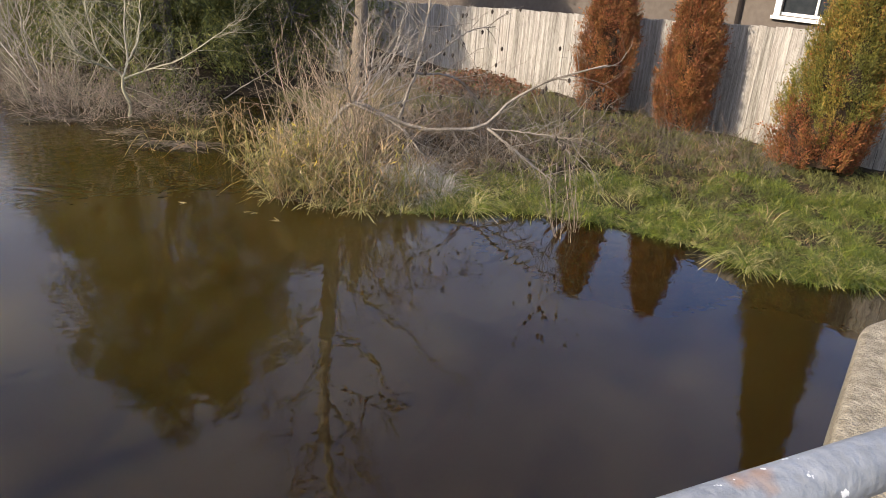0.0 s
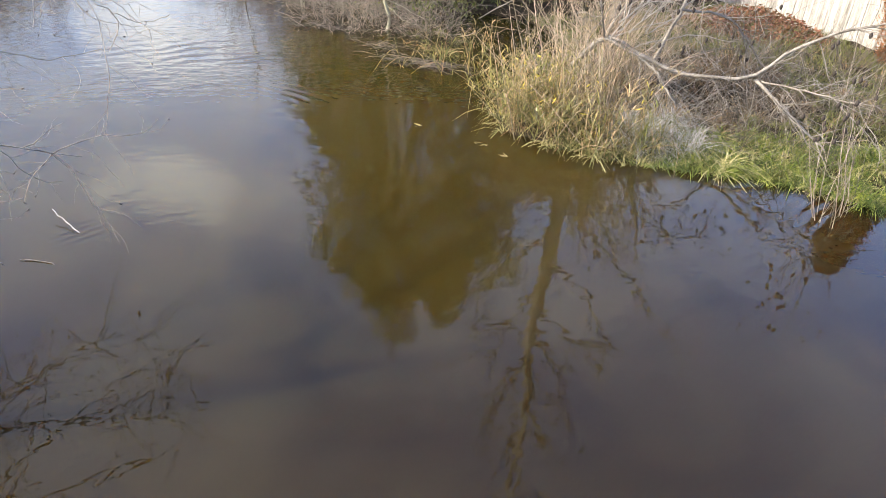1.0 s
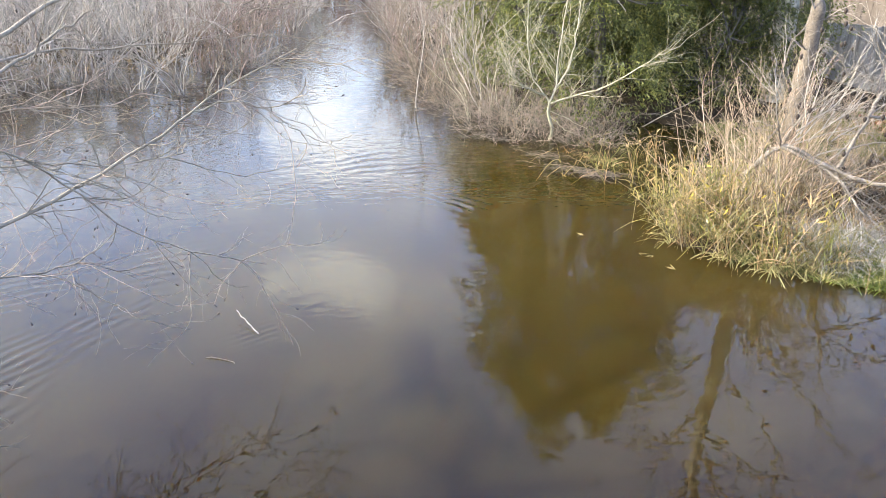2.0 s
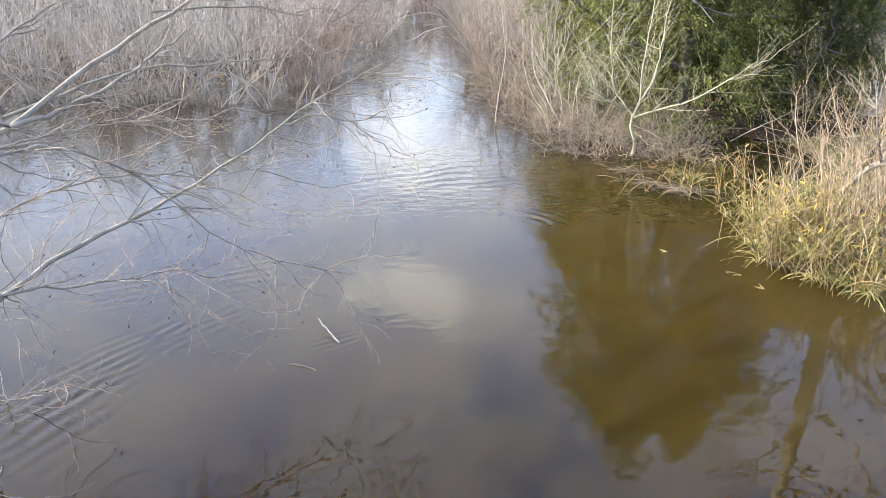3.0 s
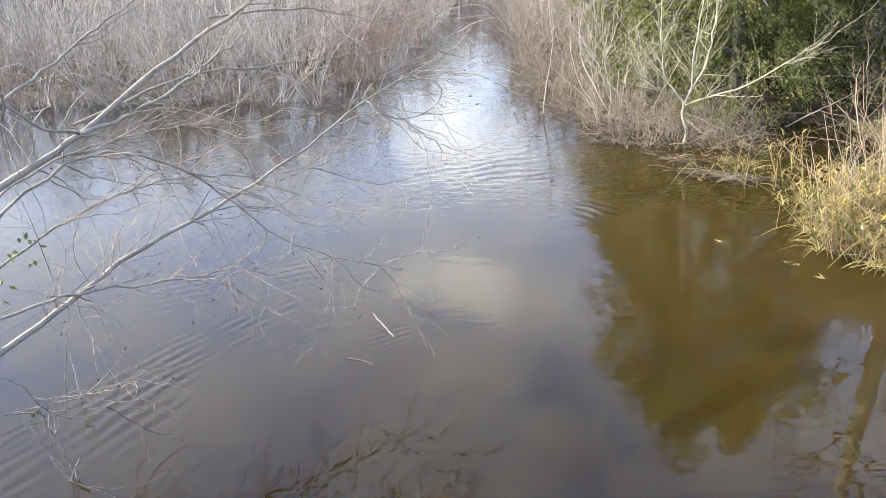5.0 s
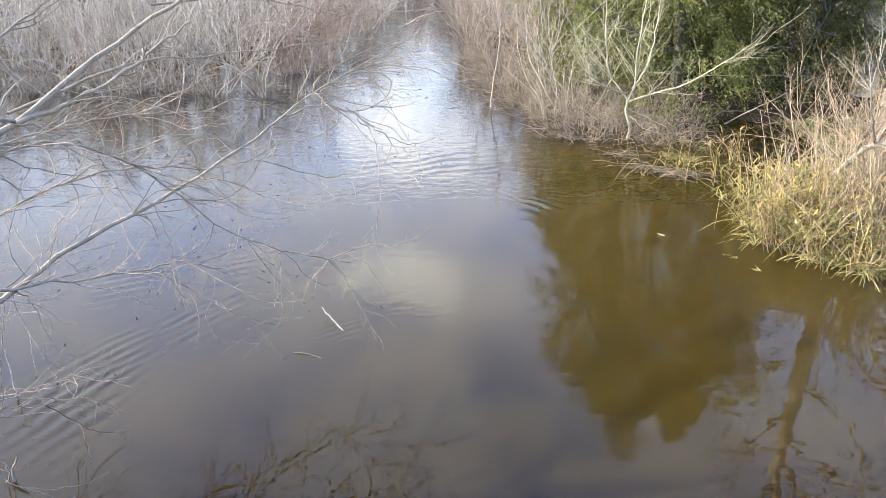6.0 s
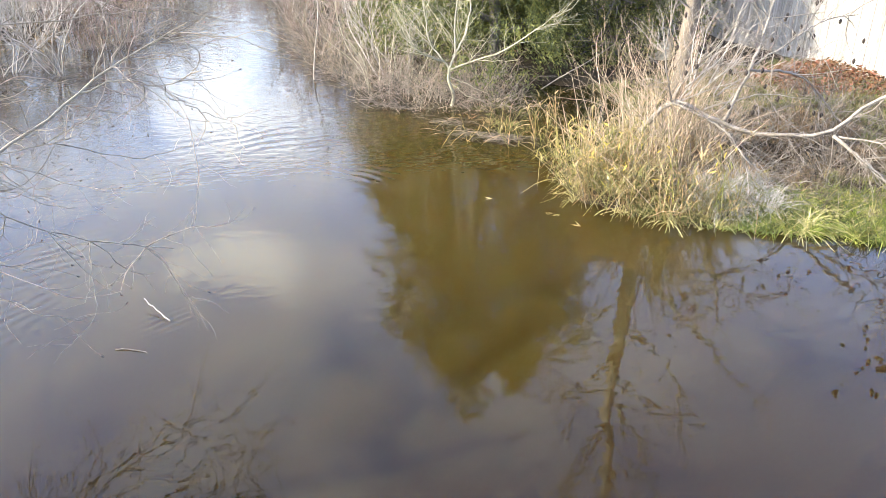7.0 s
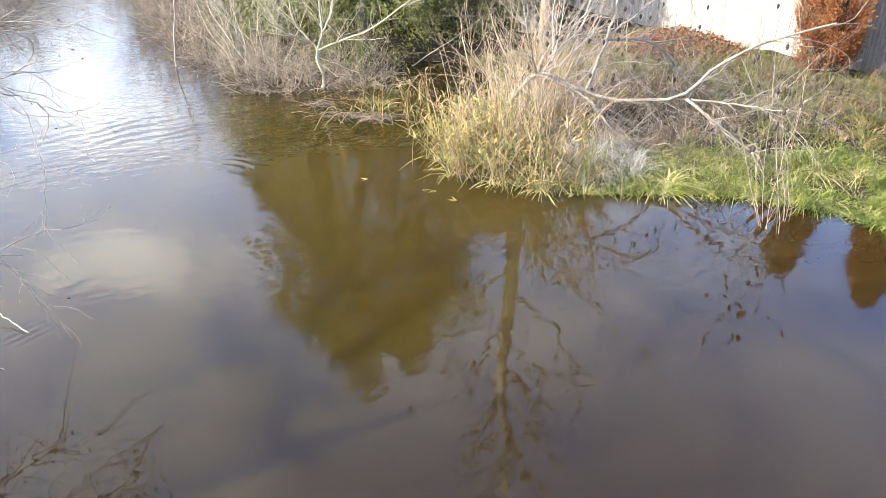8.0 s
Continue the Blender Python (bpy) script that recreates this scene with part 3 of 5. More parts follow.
# ---- conifers by the fence ----
def build_arborvitae(name, place, h, rmax, seed, mats, label, lean=(0.0, 0.0), count=640, belly=False):
    rng = np.random.default_rng(seed)
    tree = thing(name, place, label, "tree", "columnar conifers by the fence")
    trunk = smooth_line([(0, 0, -0.1), (0.02, 0, h * 0.3), (lean[0], lean[1], h * 0.95)], 8)
    link("trunk", mesh_of("trunk", *tubes([(trunk, np.linspace(0.07, 0.015, 8))], 7), "near_bark", True), tree)

    def radius(t, a):
        if belly:
            prof = (0.80 + 1.1 * t) if t < 0.15 else 0.965 * (1 - 0.8 * ((t - 0.15) / 0.85) ** 0.92)
        else:
            prof = (0.80 + 0.5 * t) if t < 0.3 else 0.95 * (1 - ((t - 0.3) / 0.7) ** 2.0)
        lump = 1 + 0.12 * math.sin(3 * a + 9 * t + seed) + 0.08 * math.sin(7 * a - 17 * t)
        return rmax * max(prof, 0.05) * lump

    # smooth dark shell inside the crown, coloured as the shade between plumes
    ts = np.linspace(0.02, 0.99, 26)
    aa = np.linspace(0, 2 * np.pi, 21)[:-1]
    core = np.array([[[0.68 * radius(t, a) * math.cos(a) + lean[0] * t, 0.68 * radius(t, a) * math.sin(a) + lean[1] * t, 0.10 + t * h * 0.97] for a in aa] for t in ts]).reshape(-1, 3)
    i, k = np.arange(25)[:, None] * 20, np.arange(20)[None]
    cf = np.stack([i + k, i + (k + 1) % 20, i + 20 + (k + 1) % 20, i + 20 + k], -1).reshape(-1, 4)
    link("inner_foliage", mesh_of("inner_foliage", core, cf, "conifer_gap_shade", True), tree)
    # upright plumes of small flat sprays, with gaps that show the dark shell
    groups = {m: ([], [], [], []) for m in mats[1]}
    for _ in range(count):
        t = rng.random() ** 0.85
        a = rng.random() * 2 * np.pi
        r = radius(t, a) * (0.66 + 0.34 * rng.random())
        p = np.array([r * math.cos(a) + lean[0] * t, r * math.sin(a) + lean[1] * t, 0.02 + t * h * 0.985])
        m = mats[0](t, a, rng)
        other = mats[0](t, a, rng)
        rad = np.array([math.cos(a), math.sin(a), 0])
        tall = 0.20 + 0.20 * rng.random()
        tangent = np.array([-math.sin(a), math.cos(a), 0])
        blade = tangent * rng.normal(0, 1) + rad * rng.normal(0, 0.5)
        blade /= np.linalg.norm(blade) + 1e-6
        for k in range(110):
            # a fan of flat sprays in one plane, as wide as a palm, turned its own way
            s = rng.random()
            fan = rng.normal(0, 0.5)
            foot = p + rad * 0.10 * s + blade * fan * 0.10 * (0.35 + s) + np.array([0, 0, tall * s]) + rng.normal(0, 0.018, 3)
            w = rad * 0.35 + np.array([0, 0, 0.75]) + blade * fan * 1.3 + rng.normal(0, 0.22, 3)
            g = groups[m if k % 7 else other]
            g[0].append(foot)
            g[1].append(w)
            g[2].append(0.024 + 0.034 * rng.random())
            g[3].append(0.009 + 0.010 * rng.random())
    for m, (p, w, le, wi) in groups.items():
        if p:
            link("foliage", mesh_of("foliage", *leaves(rng, np.array(p), np.array(w), np.array(le), np.array(wi)), m), tree)
    return tree


M["grass_straw"] = material("grass_straw", (0.34, 0.30, 0.11), (0.50, 0.45, 0.20), 1.2, 0.7, island=0.35, thin=0.3)
M["conifer_rust"] = material("conifer_rust", (0.09, 0.035, 0.016), (0.32, 0.13, 0.045), 3.5, 0.8, island=0.5, thin=0.15)
M["conifer_gold"] = material("conifer_gold", (0.14, 0.10, 0.018), (0.34, 0.245, 0.045), 3.0, 0.7, island=0.5, thin=0.2)
M["conifer_green"] = material("conifer_green", (0.07, 0.075, 0.012), (0.22, 0.205, 0.035), 3.0, 0.7, island=0.5, thin=0.2)


def brown_mix(t, a, rng):
    k = 0.5 + 0.35 * math.sin(5 * a + 8 * t) + rng.normal(0, 0.25)
    return "conifer_brown" if k > 0.35 else "conifer_rust"


def green_mix(t, a, rng):
    low = t * 4.9 + 0.2 * math.sin(4 * a) + rng.normal(0, 0.10)
    if low < 0.75:
        return "conifer_rust" if rng.random() < 0.5 else "conifer_brown"
    k = 0.5 + 0.4 * math.sin(6 * a + 11 * t) + 0.25 * math.sin(17 * a - 8 * t) + rng.normal(0, 0.25) - 0.12 * t
    return "conifer_green" if k > 0.46 else ("conifer_gold" if k > -0.15 else "conifer_brown")


build_arborvitae("arborvitae", (11.05, 7.6, 0.3), 2.8, 0.48, 11, (brown_mix, ("conifer_brown", "conifer_rust")), "rust-brown dying columnar conifer beside the fence")
build_arborvitae("arborvitae", (11.1, 5.95, 0.3), 2.55, 0.43, 12, (brown_mix, ("conifer_brown", "conifer_rust")), "orange-brown dying columnar conifer beside the fence")
build_arborvitae("arborvitae", (11.0, 3.65, 0.28), 4.6, 0.68, 13, (green_mix, ("conifer_brown", "conifer_rust", "conifer_gold", "conifer_green")), "tall columnar conifer, yellow-green above and brown below", lean=(0.15, -0.42), count=1500, belly=True)


# ---- bare trees and shrubs ----
def shoots(seed, n, height, spread, foot, kids, level=1, bend=0.09, r=0.012, ratio=0.4, lift=0.03, step=0.2):
    rng = np.random.default_rng(seed)
    out = [[] for _ in range(level + 1)]
    for _ in range(n):
        a, q = rng.random() * 2 * np.pi, rng.random() ** 0.6
        d = np.array([math.cos(a) * spread * q, math.sin(a) * spread * q, 1.0])
        p = np.array([math.cos(a) * foot * q, math.sin(a) * foot * q, -0.15])
        grow(out, rng, p, d, height * (0.55 + 0.45 * rng.random()), r * (0.6 + 0.6 * rng.random()), level, kids, bend, lift, 0.55, ratio, step)
    return out


def build_shrub(name, place, seed, n, height, spread, foot, kids, mats, label, group, category="shrub", **kw):
    shrub = thing(name, place, label, category, group)
    out = shoots(seed, n, height, spread, foot, kids, **kw)
    link("stem_mass", mesh_of("stem_mass", *tubes(out[-1], 4), mats[0], True), shrub)
    for k, lines in enumerate(out[:-1]):
        if lines:
            link("twig_tangle", mesh_of("twig_tangle", *tubes(lines, 3), mats[1], True), shrub)
    return shrub


def place_shrub(ob, x, y, turn, size=1.0, z=0.0):
    c = copy_thing(ob, pose(x, y, z, 0, 0, turn))
    c.scale = (size, size, size)
    return c


rng = np.random.default_rng(5)
GREY = "bare grey willow shrub standing in flood water"
RED = "bare reddish-brown willow shrub standing in flood water"
willow = [build_shrub("willow_shrub", (-2.75, 17.6, 0), 21, 9, 3.6, 0.62, 0.3, 7, ("grey_stem", "grey_stem"), GREY, "flooded willow thicket", level=2, r=0.013, step=0.2, ratio=0.5, bend=0.16),
          build_shrub("willow_shrub", (-1.7, 21.5, 0), 22, 24, 3.9, 0.38, 0.4, 9, ("red_stem", "red_stem"), RED, "flooded willow thicket", r=0.008, step=0.2, bend=0.12),
          build_shrub("willow_shrub", (-4.9, 19.6, 0), 23, 6, 4.8, 0.65, 0.35, 8, ("grey_stem", "grey_stem"), GREY, "flooded willow thicket", level=2, r=0.021, step=0.22, ratio=0.5, bend=0.15),
          build_shrub("willow_shrub", (3.0, 17.6, 0), 24, 7, 3.2, 0.48, 0.45, 6, ("brush_stem", "brush_stem"), GREY, "flooded willow thicket", level=2, r=0.011, step=0.2, ratio=0.45, bend=0.14)]
SPOTS = []
for y in np.arange(18.5, 44, 1.35):
    edge = np.interp(y, [18, 20, 23.5, 30, 38, 48], [-3.2, -2.1, -1.0, 0.1, 1.3, 2.0])
    for k in range(4 if y < 30 else 2):
        SPOTS.append((edge - 0.3 - 1.7 * k - 0.9 * rng.random() - 0.03 * k * y, y + rng.normal(0, 0.4)))
for x in np.arange(-16.5, -4.5, 1.25):
    SPOTS.append((x + rng.normal(0, 0.3), 18.8 + 0.10 * abs(x + 6) + rng.normal(0, 0.5)))
    SPOTS.append((x + rng.normal(0, 0.3), 21.2 + 0.10 * abs(x + 6) + rng.normal(0, 0.6)))
for x, y in SPOTS:
    k = 1 if (-4 < x < 0.5 and 20 < y < 27 and rng.random() < 0.75) else rng.choice([0, 1, 2], p=[0.55, 0.1, 0.35])
    place_shrub(willow[k], x, y, rng.random() * 360, 0.7 + 0.35 * rng.random(), -0.05)
for y in np.arange(15.2, 46, 1.15):
    edge = np.interp(y, [14, 17, 20, 25, 32, 46], [2.9, 2.6, 2.5, 2.5, 2.9, 3.7])
    for k in range(1 if y < 20 else 2):
        x = edge + 0.35 + 1.5 * k + 0.8 * rng.random()
        place_shrub(willow[rng.choice([0, 3, 2, 1], p=[0.3, 0.4, 0.15, 0.15])], x, y + rng.normal(0, 0.4), rng.random() * 360, 0.7 + 0.35 * rng.random(), -0.05)
for x in np.arange(-6, 14, 1.1):
    for y in (46.5, 49):
        place_shrub(willow[rng.choice([0, 1, 3])], x + rng.normal(0, 0.3), y + rng.normal(0, 0.7), rng.random() * 360, 1.0 + 0.4 * rng.random(), 0.1)

def far_thicket(name, seed, n, area, height, mat, label):
    """Massed bare stems of the woods behind, as one tangle."""
    r = np.random.default_rng(seed)
    x0, x1, y0, y1 = area
    out = [[], []]
    for _ in range(n):
        x, y = x0 + (x1 - x0) * r.random(), y0 + (y1 - y0) * r.random()
        z = max(float(ground_height(x, y)), -0.1)
        grow(out, r, (x, y, z - 0.1), (r.normal(0, 0.16), r.normal(0, 0.16), 1), height * (0.5 + 0.6 * r.random()), 0.02, 1, 6, 0.09, 0.03, 0.6, 0.4, 0.6)
    ob = link(name, mesh_of(name, *tubes(out[0] + out[1], 3), mat, True))
    tagged(ob, label, "thicket", kind="stuff")


far_thicket("far_thicket", 201, 800, (-32, -2.5, 22.5, 34), 4.0, "grey_stem", "dense grey bare thicket behind the flooded willows")
far_thicket("far_woods", 202, 1000, (-22, 22, 47, 60), 6.0, "red_stem", "distant reddish bare woods closing the river")
far_thicket("spit_thicket", 203, 500, (4.2, 14, 19, 34), 4.6, "brush_stem", "dense bare thicket behind the spit")

# tangled low brush on the flooded spit
brush = build_shrub("brush", (3.55, 12.9, 0), 31, 80, 1.2, 0.9, 0.6, 6, ("brush_stem", "brush_stem"), "tangled pale brown dead brush at the water's edge", "dead brush on the spit", r=0.006, bend=0.22, lift=-0.06, step=0.1)
for x, y, s in ((4.4, 12.6, 1.05), (3.9, 13.7, 1.1), (5.2, 13.2, 1.1), (3.2, 14.2, 0.8), (4.9, 12.0, 0.8), (3.6, 15.2, 0.9), (4.6, 14.6, 1.2), (5.6, 14.4, 0.9), (4.4, 16.4, 1.0), (4.2, 18.8, 1.1), (3.1, 16.6, 0.9), (3.0, 18.0, 1.0), (3.2, 19.6, 1.1), (3.3, 21.4, 1.2), (2.9, 15.3, 0.7)):
    place_shrub(brush, x, y, rng.random() * 360, s)


for x, y, s in ((-12.5, 20.6, 1.2), (-11.2, 19.9, 1.1), (-9.8, 20.3, 1.2), (-8.6, 19.4, 1.0), (-7.3, 19.8, 1.1), (-6.1, 18.9, 0.9), (-4.6, 18.6, 0.8), (-5.2, 16.0, 0.55), (-3.0, 18.4, 0.7), (-1.9, 20.6, 0.8), (-1.2, 22.6, 0.9)):
    place_shrub(brush, x, y, rng.random() * 360, s)


def build_small_tree():
    """The slender pale tree that forks low over the spit."""
    r = np.random.default_rng(41)
    tree = thing("sapling_tree", (4.19, 12.25, 0), "slender pale bare tree forked low above the flood water", "tree")
    main = [smooth_line([(0.0, 0, -0.2), (0.06, 0, 0.2), (-0.03, 0, 0.42), (-0.02, 0, 0.65)], 10, r, 0.008)]
    radii = [np.linspace(0.032, 0.024, 10)]
    twigs = [[], [], []]
    limbs = [[(-0.02, 0, 0.65), (0.10, 0.0, 0.95), (0.10, 0.02, 1.5), (0.18, 0.0, 2.3), (0.22, 0.05, 3.4)],
             [(-0.02, 0, 0.65), (-0.20, 0.05, 0.9), (-0.36, 0.10, 1.2), (-0.45, 0.1, 1.9), (-0.40, 0.2, 2.8)],
             [(-0.02, 0, 0.62), (0.35, -0.25, 0.80), (0.83, -0.68, 1.09), (1.31, -1.0, 1.5), (1.6, -1.2, 1.7)],
             [(0.05, 0.0, 0.85), (0.35, 0.2, 1.2), (0.5, 0.3, 1.9), (0.62, 0.3, 2.9)],
             [(-0.1, 0.0, 0.78), (-0.5, -0.1, 0.95), (-0.85, 0.0, 1.3), (-1.0, 0.1, 2.0)],
             [(0.0, 0, 0.5), (0.3, -0.1, 0.38), (0.65, -0.15, 0.2)], [(0.0, 0, 0.42), (0.25, -0.2, 0.2), (0.5, -0.3, 0.12)]]
    for k, q in enumerate(limbs):
        p = smooth_line(q, 16, r, 0.01)
        main.append(p)
        radii.append(np.linspace(0.018 if k < 5 else 0.009, 0.005, 16))
        if k < 5:
            for j in range(17):
                i = 3 + int(12 * r.random())
                d = unit(p[i] - p[i - 1]) + r.normal(0, 0.6, 3) + np.array([0, 0, 0.3])
                grow(twigs, r, p[i], d, 0.4 + 0.8 * r.random(), 0.0055, 2, 4, 0.15, 0.04)
    link("trunk", mesh_of("trunk", *tubes(list(zip(main, radii)), 6), "green_stem", True), tree)
    link("twig_tangle", mesh_of("twig_tangle", *tubes(twigs[0] + twigs[1] + twigs[2], 3), "green_stem", True), tree)


build_small_tree()
shoot = build_shrub("osier", (3.2, 14.0, -0.05), 43, 6, 2.8, 0.34, 0.3, 6, ("green_stem", "brush_stem"), "pale green bare osier shoots rising from the flood", "osiers on the spit", r=0.009, bend=0.14, step=0.14)
for x, y, s in ((3.9, 14.6, 1.1), (5.2, 14.0, 1.1), (3.5, 16.2, 0.9)):
    place_shrub(shoot, x, y, rng.random() * 360, s)

hang = thing("drowned_sapling", (2.22, 15.2, 0), "thin dark dead stem standing in the channel", "shrub")
r0 = np.random.default_rng(3)
tw = [[], []]
grow(tw, r0, (0.0, 0, -0.3), (0.0, 0.0, 1), 3.0, 0.016, 1, 7, 0.05, 0.05, 0.5, 0.22)
link("stem", mesh_of("stem", *tubes(tw[1], 5), "grey_stem", True), hang)
link("twig_tangle", mesh_of("twig_tangle", *tubes(tw[0], 3), "dark_twig", True), hang)


# ---- evergreen tree behind the spit ----
def build_leafy_tree(place, height, radius, seed, count, label, squash=1.0):
    r = np.random.default_rng(seed)
    tree = thing("leafy_tree", place, label, "tree", "leafy trees behind the spit")
    out = [[], [], [], []]
    grow(out, r, (0, 0, -0.1), (0.02, 0.02, 1), height * 0.93, 0.14, 3, 15, 0.05, 0.02, 1.15, 0.42, 0.3, 0.06)
    link("trunk", mesh_of("trunk", *tubes(out[3], 9), "near_bark", True), tree)
    link("limb_frame", mesh_of("limb_frame", *tubes(out[2] + out[1], 4), "near_bark", True), tree)
    # hanging clumps of lance leaves on an uneven crown
    cl = []
    while len(cl) < count // 46:
        t = r.random() ** 0.8
        a = r.random() * 2 * np.pi
        rr = radius * (1.08 - 0.25 * t) * (1 - max(0, (t - 0.72) / 0.28) ** 1.6 * 0.62)
        rr *= 1 + 0.20 * math.sin(3 * a + 5 * t + seed) + 0.20 * math.sin(5 * a - 17 * t) + 0.12 * math.sin(9 * a + 31 * t)
        q = rr * (0.30 + 0.70 * r.random() ** 0.45)
        cl.append((q * math.cos(a) * squash, q * math.sin(a), 0.15 + t * height * (0.94 + 0.05 * math.sin(2 * a + seed) + 0.07 * math.sin(5 * a + 1.3)), a))
    cl = np.array(cl)
    c = np.repeat(cl, 46, 0)
    n = len(c)
    # each clump is a drooping spray: leaves along a few hanging twigs
    run = r.random(n)
    twig = np.repeat(r.normal(0, 1, (len(cl) * 2, 2)), 23, 0)[:n]
    out_way = np.stack([np.cos(c[:, 3]), np.sin(c[:, 3])], 1) * 0.5 + twig * 0.45
    p = c[:, :3] + np.concatenate([out_way * (run * 0.5)[:, None], (0.16 * run - 0.48 * run**2)[:, None]], 1) + r.normal(0, 0.045, (n, 3))
    w = np.concatenate([out_way, np.full((n, 1), -0.55)], 1) + r.normal(0, 0.45, (n, 3))
    link("crown", mesh_of("crown", *leaves(r, p, w, 0.06 + 0.07 * r.random(n), 0.016 + 0.013 * r.random(n)), "tree_leaf"), tree)


build_leafy_tree((6.3, 15.4, 0.1), 8.6, 2.3, 51, 170000, "tall leafy green tree hanging over the flooded inlet")
build_leafy_tree((5.2, 18.0, 0.1), 4.6, 1.3, 52, 60000, "leafy yellow-green tree behind the flooded brush")
build_leafy_tree((8.9, 14.7, 0.2), 4.6, 1.4, 53, 64000, "dark leafy green tree in the corner by the fence")
build_leafy_tree((6.9, 17.6, 0.1), 3.2, 2.0, 54, 50000, "dark green leafy undergrowth under the taller trees")


# ---- tall alder on the point ----
def build_alder():
    r = np.random.default_rng(61)
    base = np.array([9.6, 14.0, 0.2])
    tree = thing("alder", tuple(base), "tall bare alder with mottled pale bark and small dark cones", "tree")
    trunk = smooth_line([(9.65, 14, 0.0), (9.6, 14, 2.5), (9.52, 14, 5.3), (9.40, 14, 7.2), (9.33, 14, 9.1), (9.5, 14, 10.9), (9.6, 14.1, 12.3), (9.6, 14.2, 14.5), (9.7, 14.2, 17)], 60, r, 0.016) - base
    rad = np.linspace(0.25, 0.06, 60)
    link("trunk", mesh_of("trunk", *tubes([(trunk, rad)], 12), "alder_bark", True), tree)
    out = [[], [], []]
    arms = [([(9.55, 14, 5.0), (10.06, 14, 5.43), (11.4, 14, 6.75), (12.6, 14, 8.1), (13.75, 14, 9.44), (15.7, 14, 11.1)], 0.075),
            ([(9.5, 14, 5.6), (9.27, 14, 5.87), (8.58, 14, 6.3), (7.9, 13.9, 6.7), (7.2, 13.8, 7.5)], 0.060),
            ([(9.42, 14, 6.6), (10.77, 14, 7.84), (11.4, 14, 9.0), (11.9, 14, 10.5), (12.2, 14, 12.0)], 0.055),
            ([(9.38, 14, 7.4), (8.6, 13.8, 8.0), (7.9, 13.6, 9.2)], 0.045),
            ([(9.35, 14, 9.0), (10.1, 13.8, 10.0), (10.6, 13.6, 11.6)], 0.045),
            ([(9.4, 14, 9.9), (8.7, 14.1, 10.6), (8.2, 14.2, 12.2)], 0.045)]
    for q, a in arms:
        p = smooth_line(q, 24, r, 0.03) - base
        out[2].append((p, np.linspace(a, 0.014, 24)))
        for _ in range(5):
            i = 5 + int(18 * r.random())
            grow(out, r, p[i], unit(p[i] - p[i - 1]) + r.normal(0, 0.6, 3), 0.9 + 1.2 * r.random(), 0.014, 1, 4, 0.12, 0.03, 0.8, 0.5, 0.16)
    for k in range(20):
        i = 26 + int(1.6 * k)
        a = k * 2.4 + r.normal(0, 0.3)
        grow(out, r, trunk[i], (math.cos(a), math.sin(a), 0.75), 1.4 + 1.6 * r.random(), rad[i] * 0.28, 2, 5, 0.11, 0.03, 0.7, 0.5, 0.22)
    link("limb_frame", mesh_of("limb_frame", *tubes(out[2], 6), "alder_bark", True), tree)
    link("twig_tangle", mesh_of("twig_tangle", *tubes(out[1] + out[0], 3), "dark_twig", True), tree)
    # cones hang from the twig ends
    ends = [p[-1] for p, _ in out[0]]
    cones = []
    for e in [ends[i] for i in r.choice(len(ends), 240, replace=False)]:
        L = 0.05 + 0.02 * r.random()
        cones.append((np.array([e + (0, 0, -k * L / 2) for k in range(4)]), np.array([0.008, 0.028, 0.025, 0.007])))
    link("cone_clusters", mesh_of("cone_clusters", *tubes(cones, 6), "cone", True), tree, "small dark cones")


def build_snag():
    """The pale broken trunk that stands in the dry bush."""
    r = np.random.default_rng(62)
    snag = thing("snag_tree", (6.72, 9.2, 0.1), "pale weathered broken trunk standing behind the dry bush", "tree")
    p = smooth_line([(-0.05, 0.0, -0.3), (0.0, 0.0, 1.0), (0.06, 0.0, 1.8), (0.09, 0.02, 2.5)], 18, r, 0.008)
    link("trunk", mesh_of("trunk", *tubes([(p, np.r_[np.linspace(0.12, 0.095, 17), 0.03])], 12), "snag_bark", True), snag)
    tw = [[], []]
    for _ in range(7):
        i = 9 + int(8 * r.random())
        grow(tw, r, p[i], (r.normal(0, 0.6), r.normal(0, 0.6), 0.6), 0.4 + 0.5 * r.random(), 0.012, 1, 4, 0.16)
    link("twig_tangle", mesh_of("twig_tangle", *tubes(tw[0] + tw[1], 4), "pale_bark", True), snag)


build_snag()
build_alder()


# ---- the point: dry bush, reeds, fallen branch ----
bush = build_shrub("dry_bush", (5.75, 8.1, 0.05), 71, 50, 2.4, 0.36, 0.5, 6, ("dry_stem", "dry_stem"), "dense pale tan dead stems of a dry bush", "dry bushes on the point", level=2, r=0.0075, bend=0.17, ratio=0.42, step=0.14)
place_shrub(bush, 6.6, 8.8, 130, 0.85, 0.1)
tangle = build_shrub("dead_tangle", (6.4, 8.2, 0.1), 74, 26, 1.6, 1.1, 0.4, 6, ("pale_bark", "brush_stem"), "sprawling tangle of bleached dead twigs", "dead tangles on the point", r=0.008, bend=0.24, lift=-0.05, ratio=0.5, step=0.09)
for x, y, s in ((5.35, 7.35, 0.55), (5.4, 6.9, 0.4), (5.9, 7.1, 0.45), (7.1, 7.9, 0.9), (6.7, 6.6, 0.4), (7.8, 7.9, 0.9), (6.9, 8.8, 1.1)):
    place_shrub(tangle, x, y, rng.random() * 360, s, 0.05)
grey = build_shrub("dead_brush", (6.9, 6.9, 0.15), 72, 30, 0.75, 1.6, 0.35, 5, ("grey_stem", "brush_stem"), "low tangle of grey dead twigs in the grass", "dead twigs in the grass", r=0.005, bend=0.22, lift=-0.05, step=0.1)
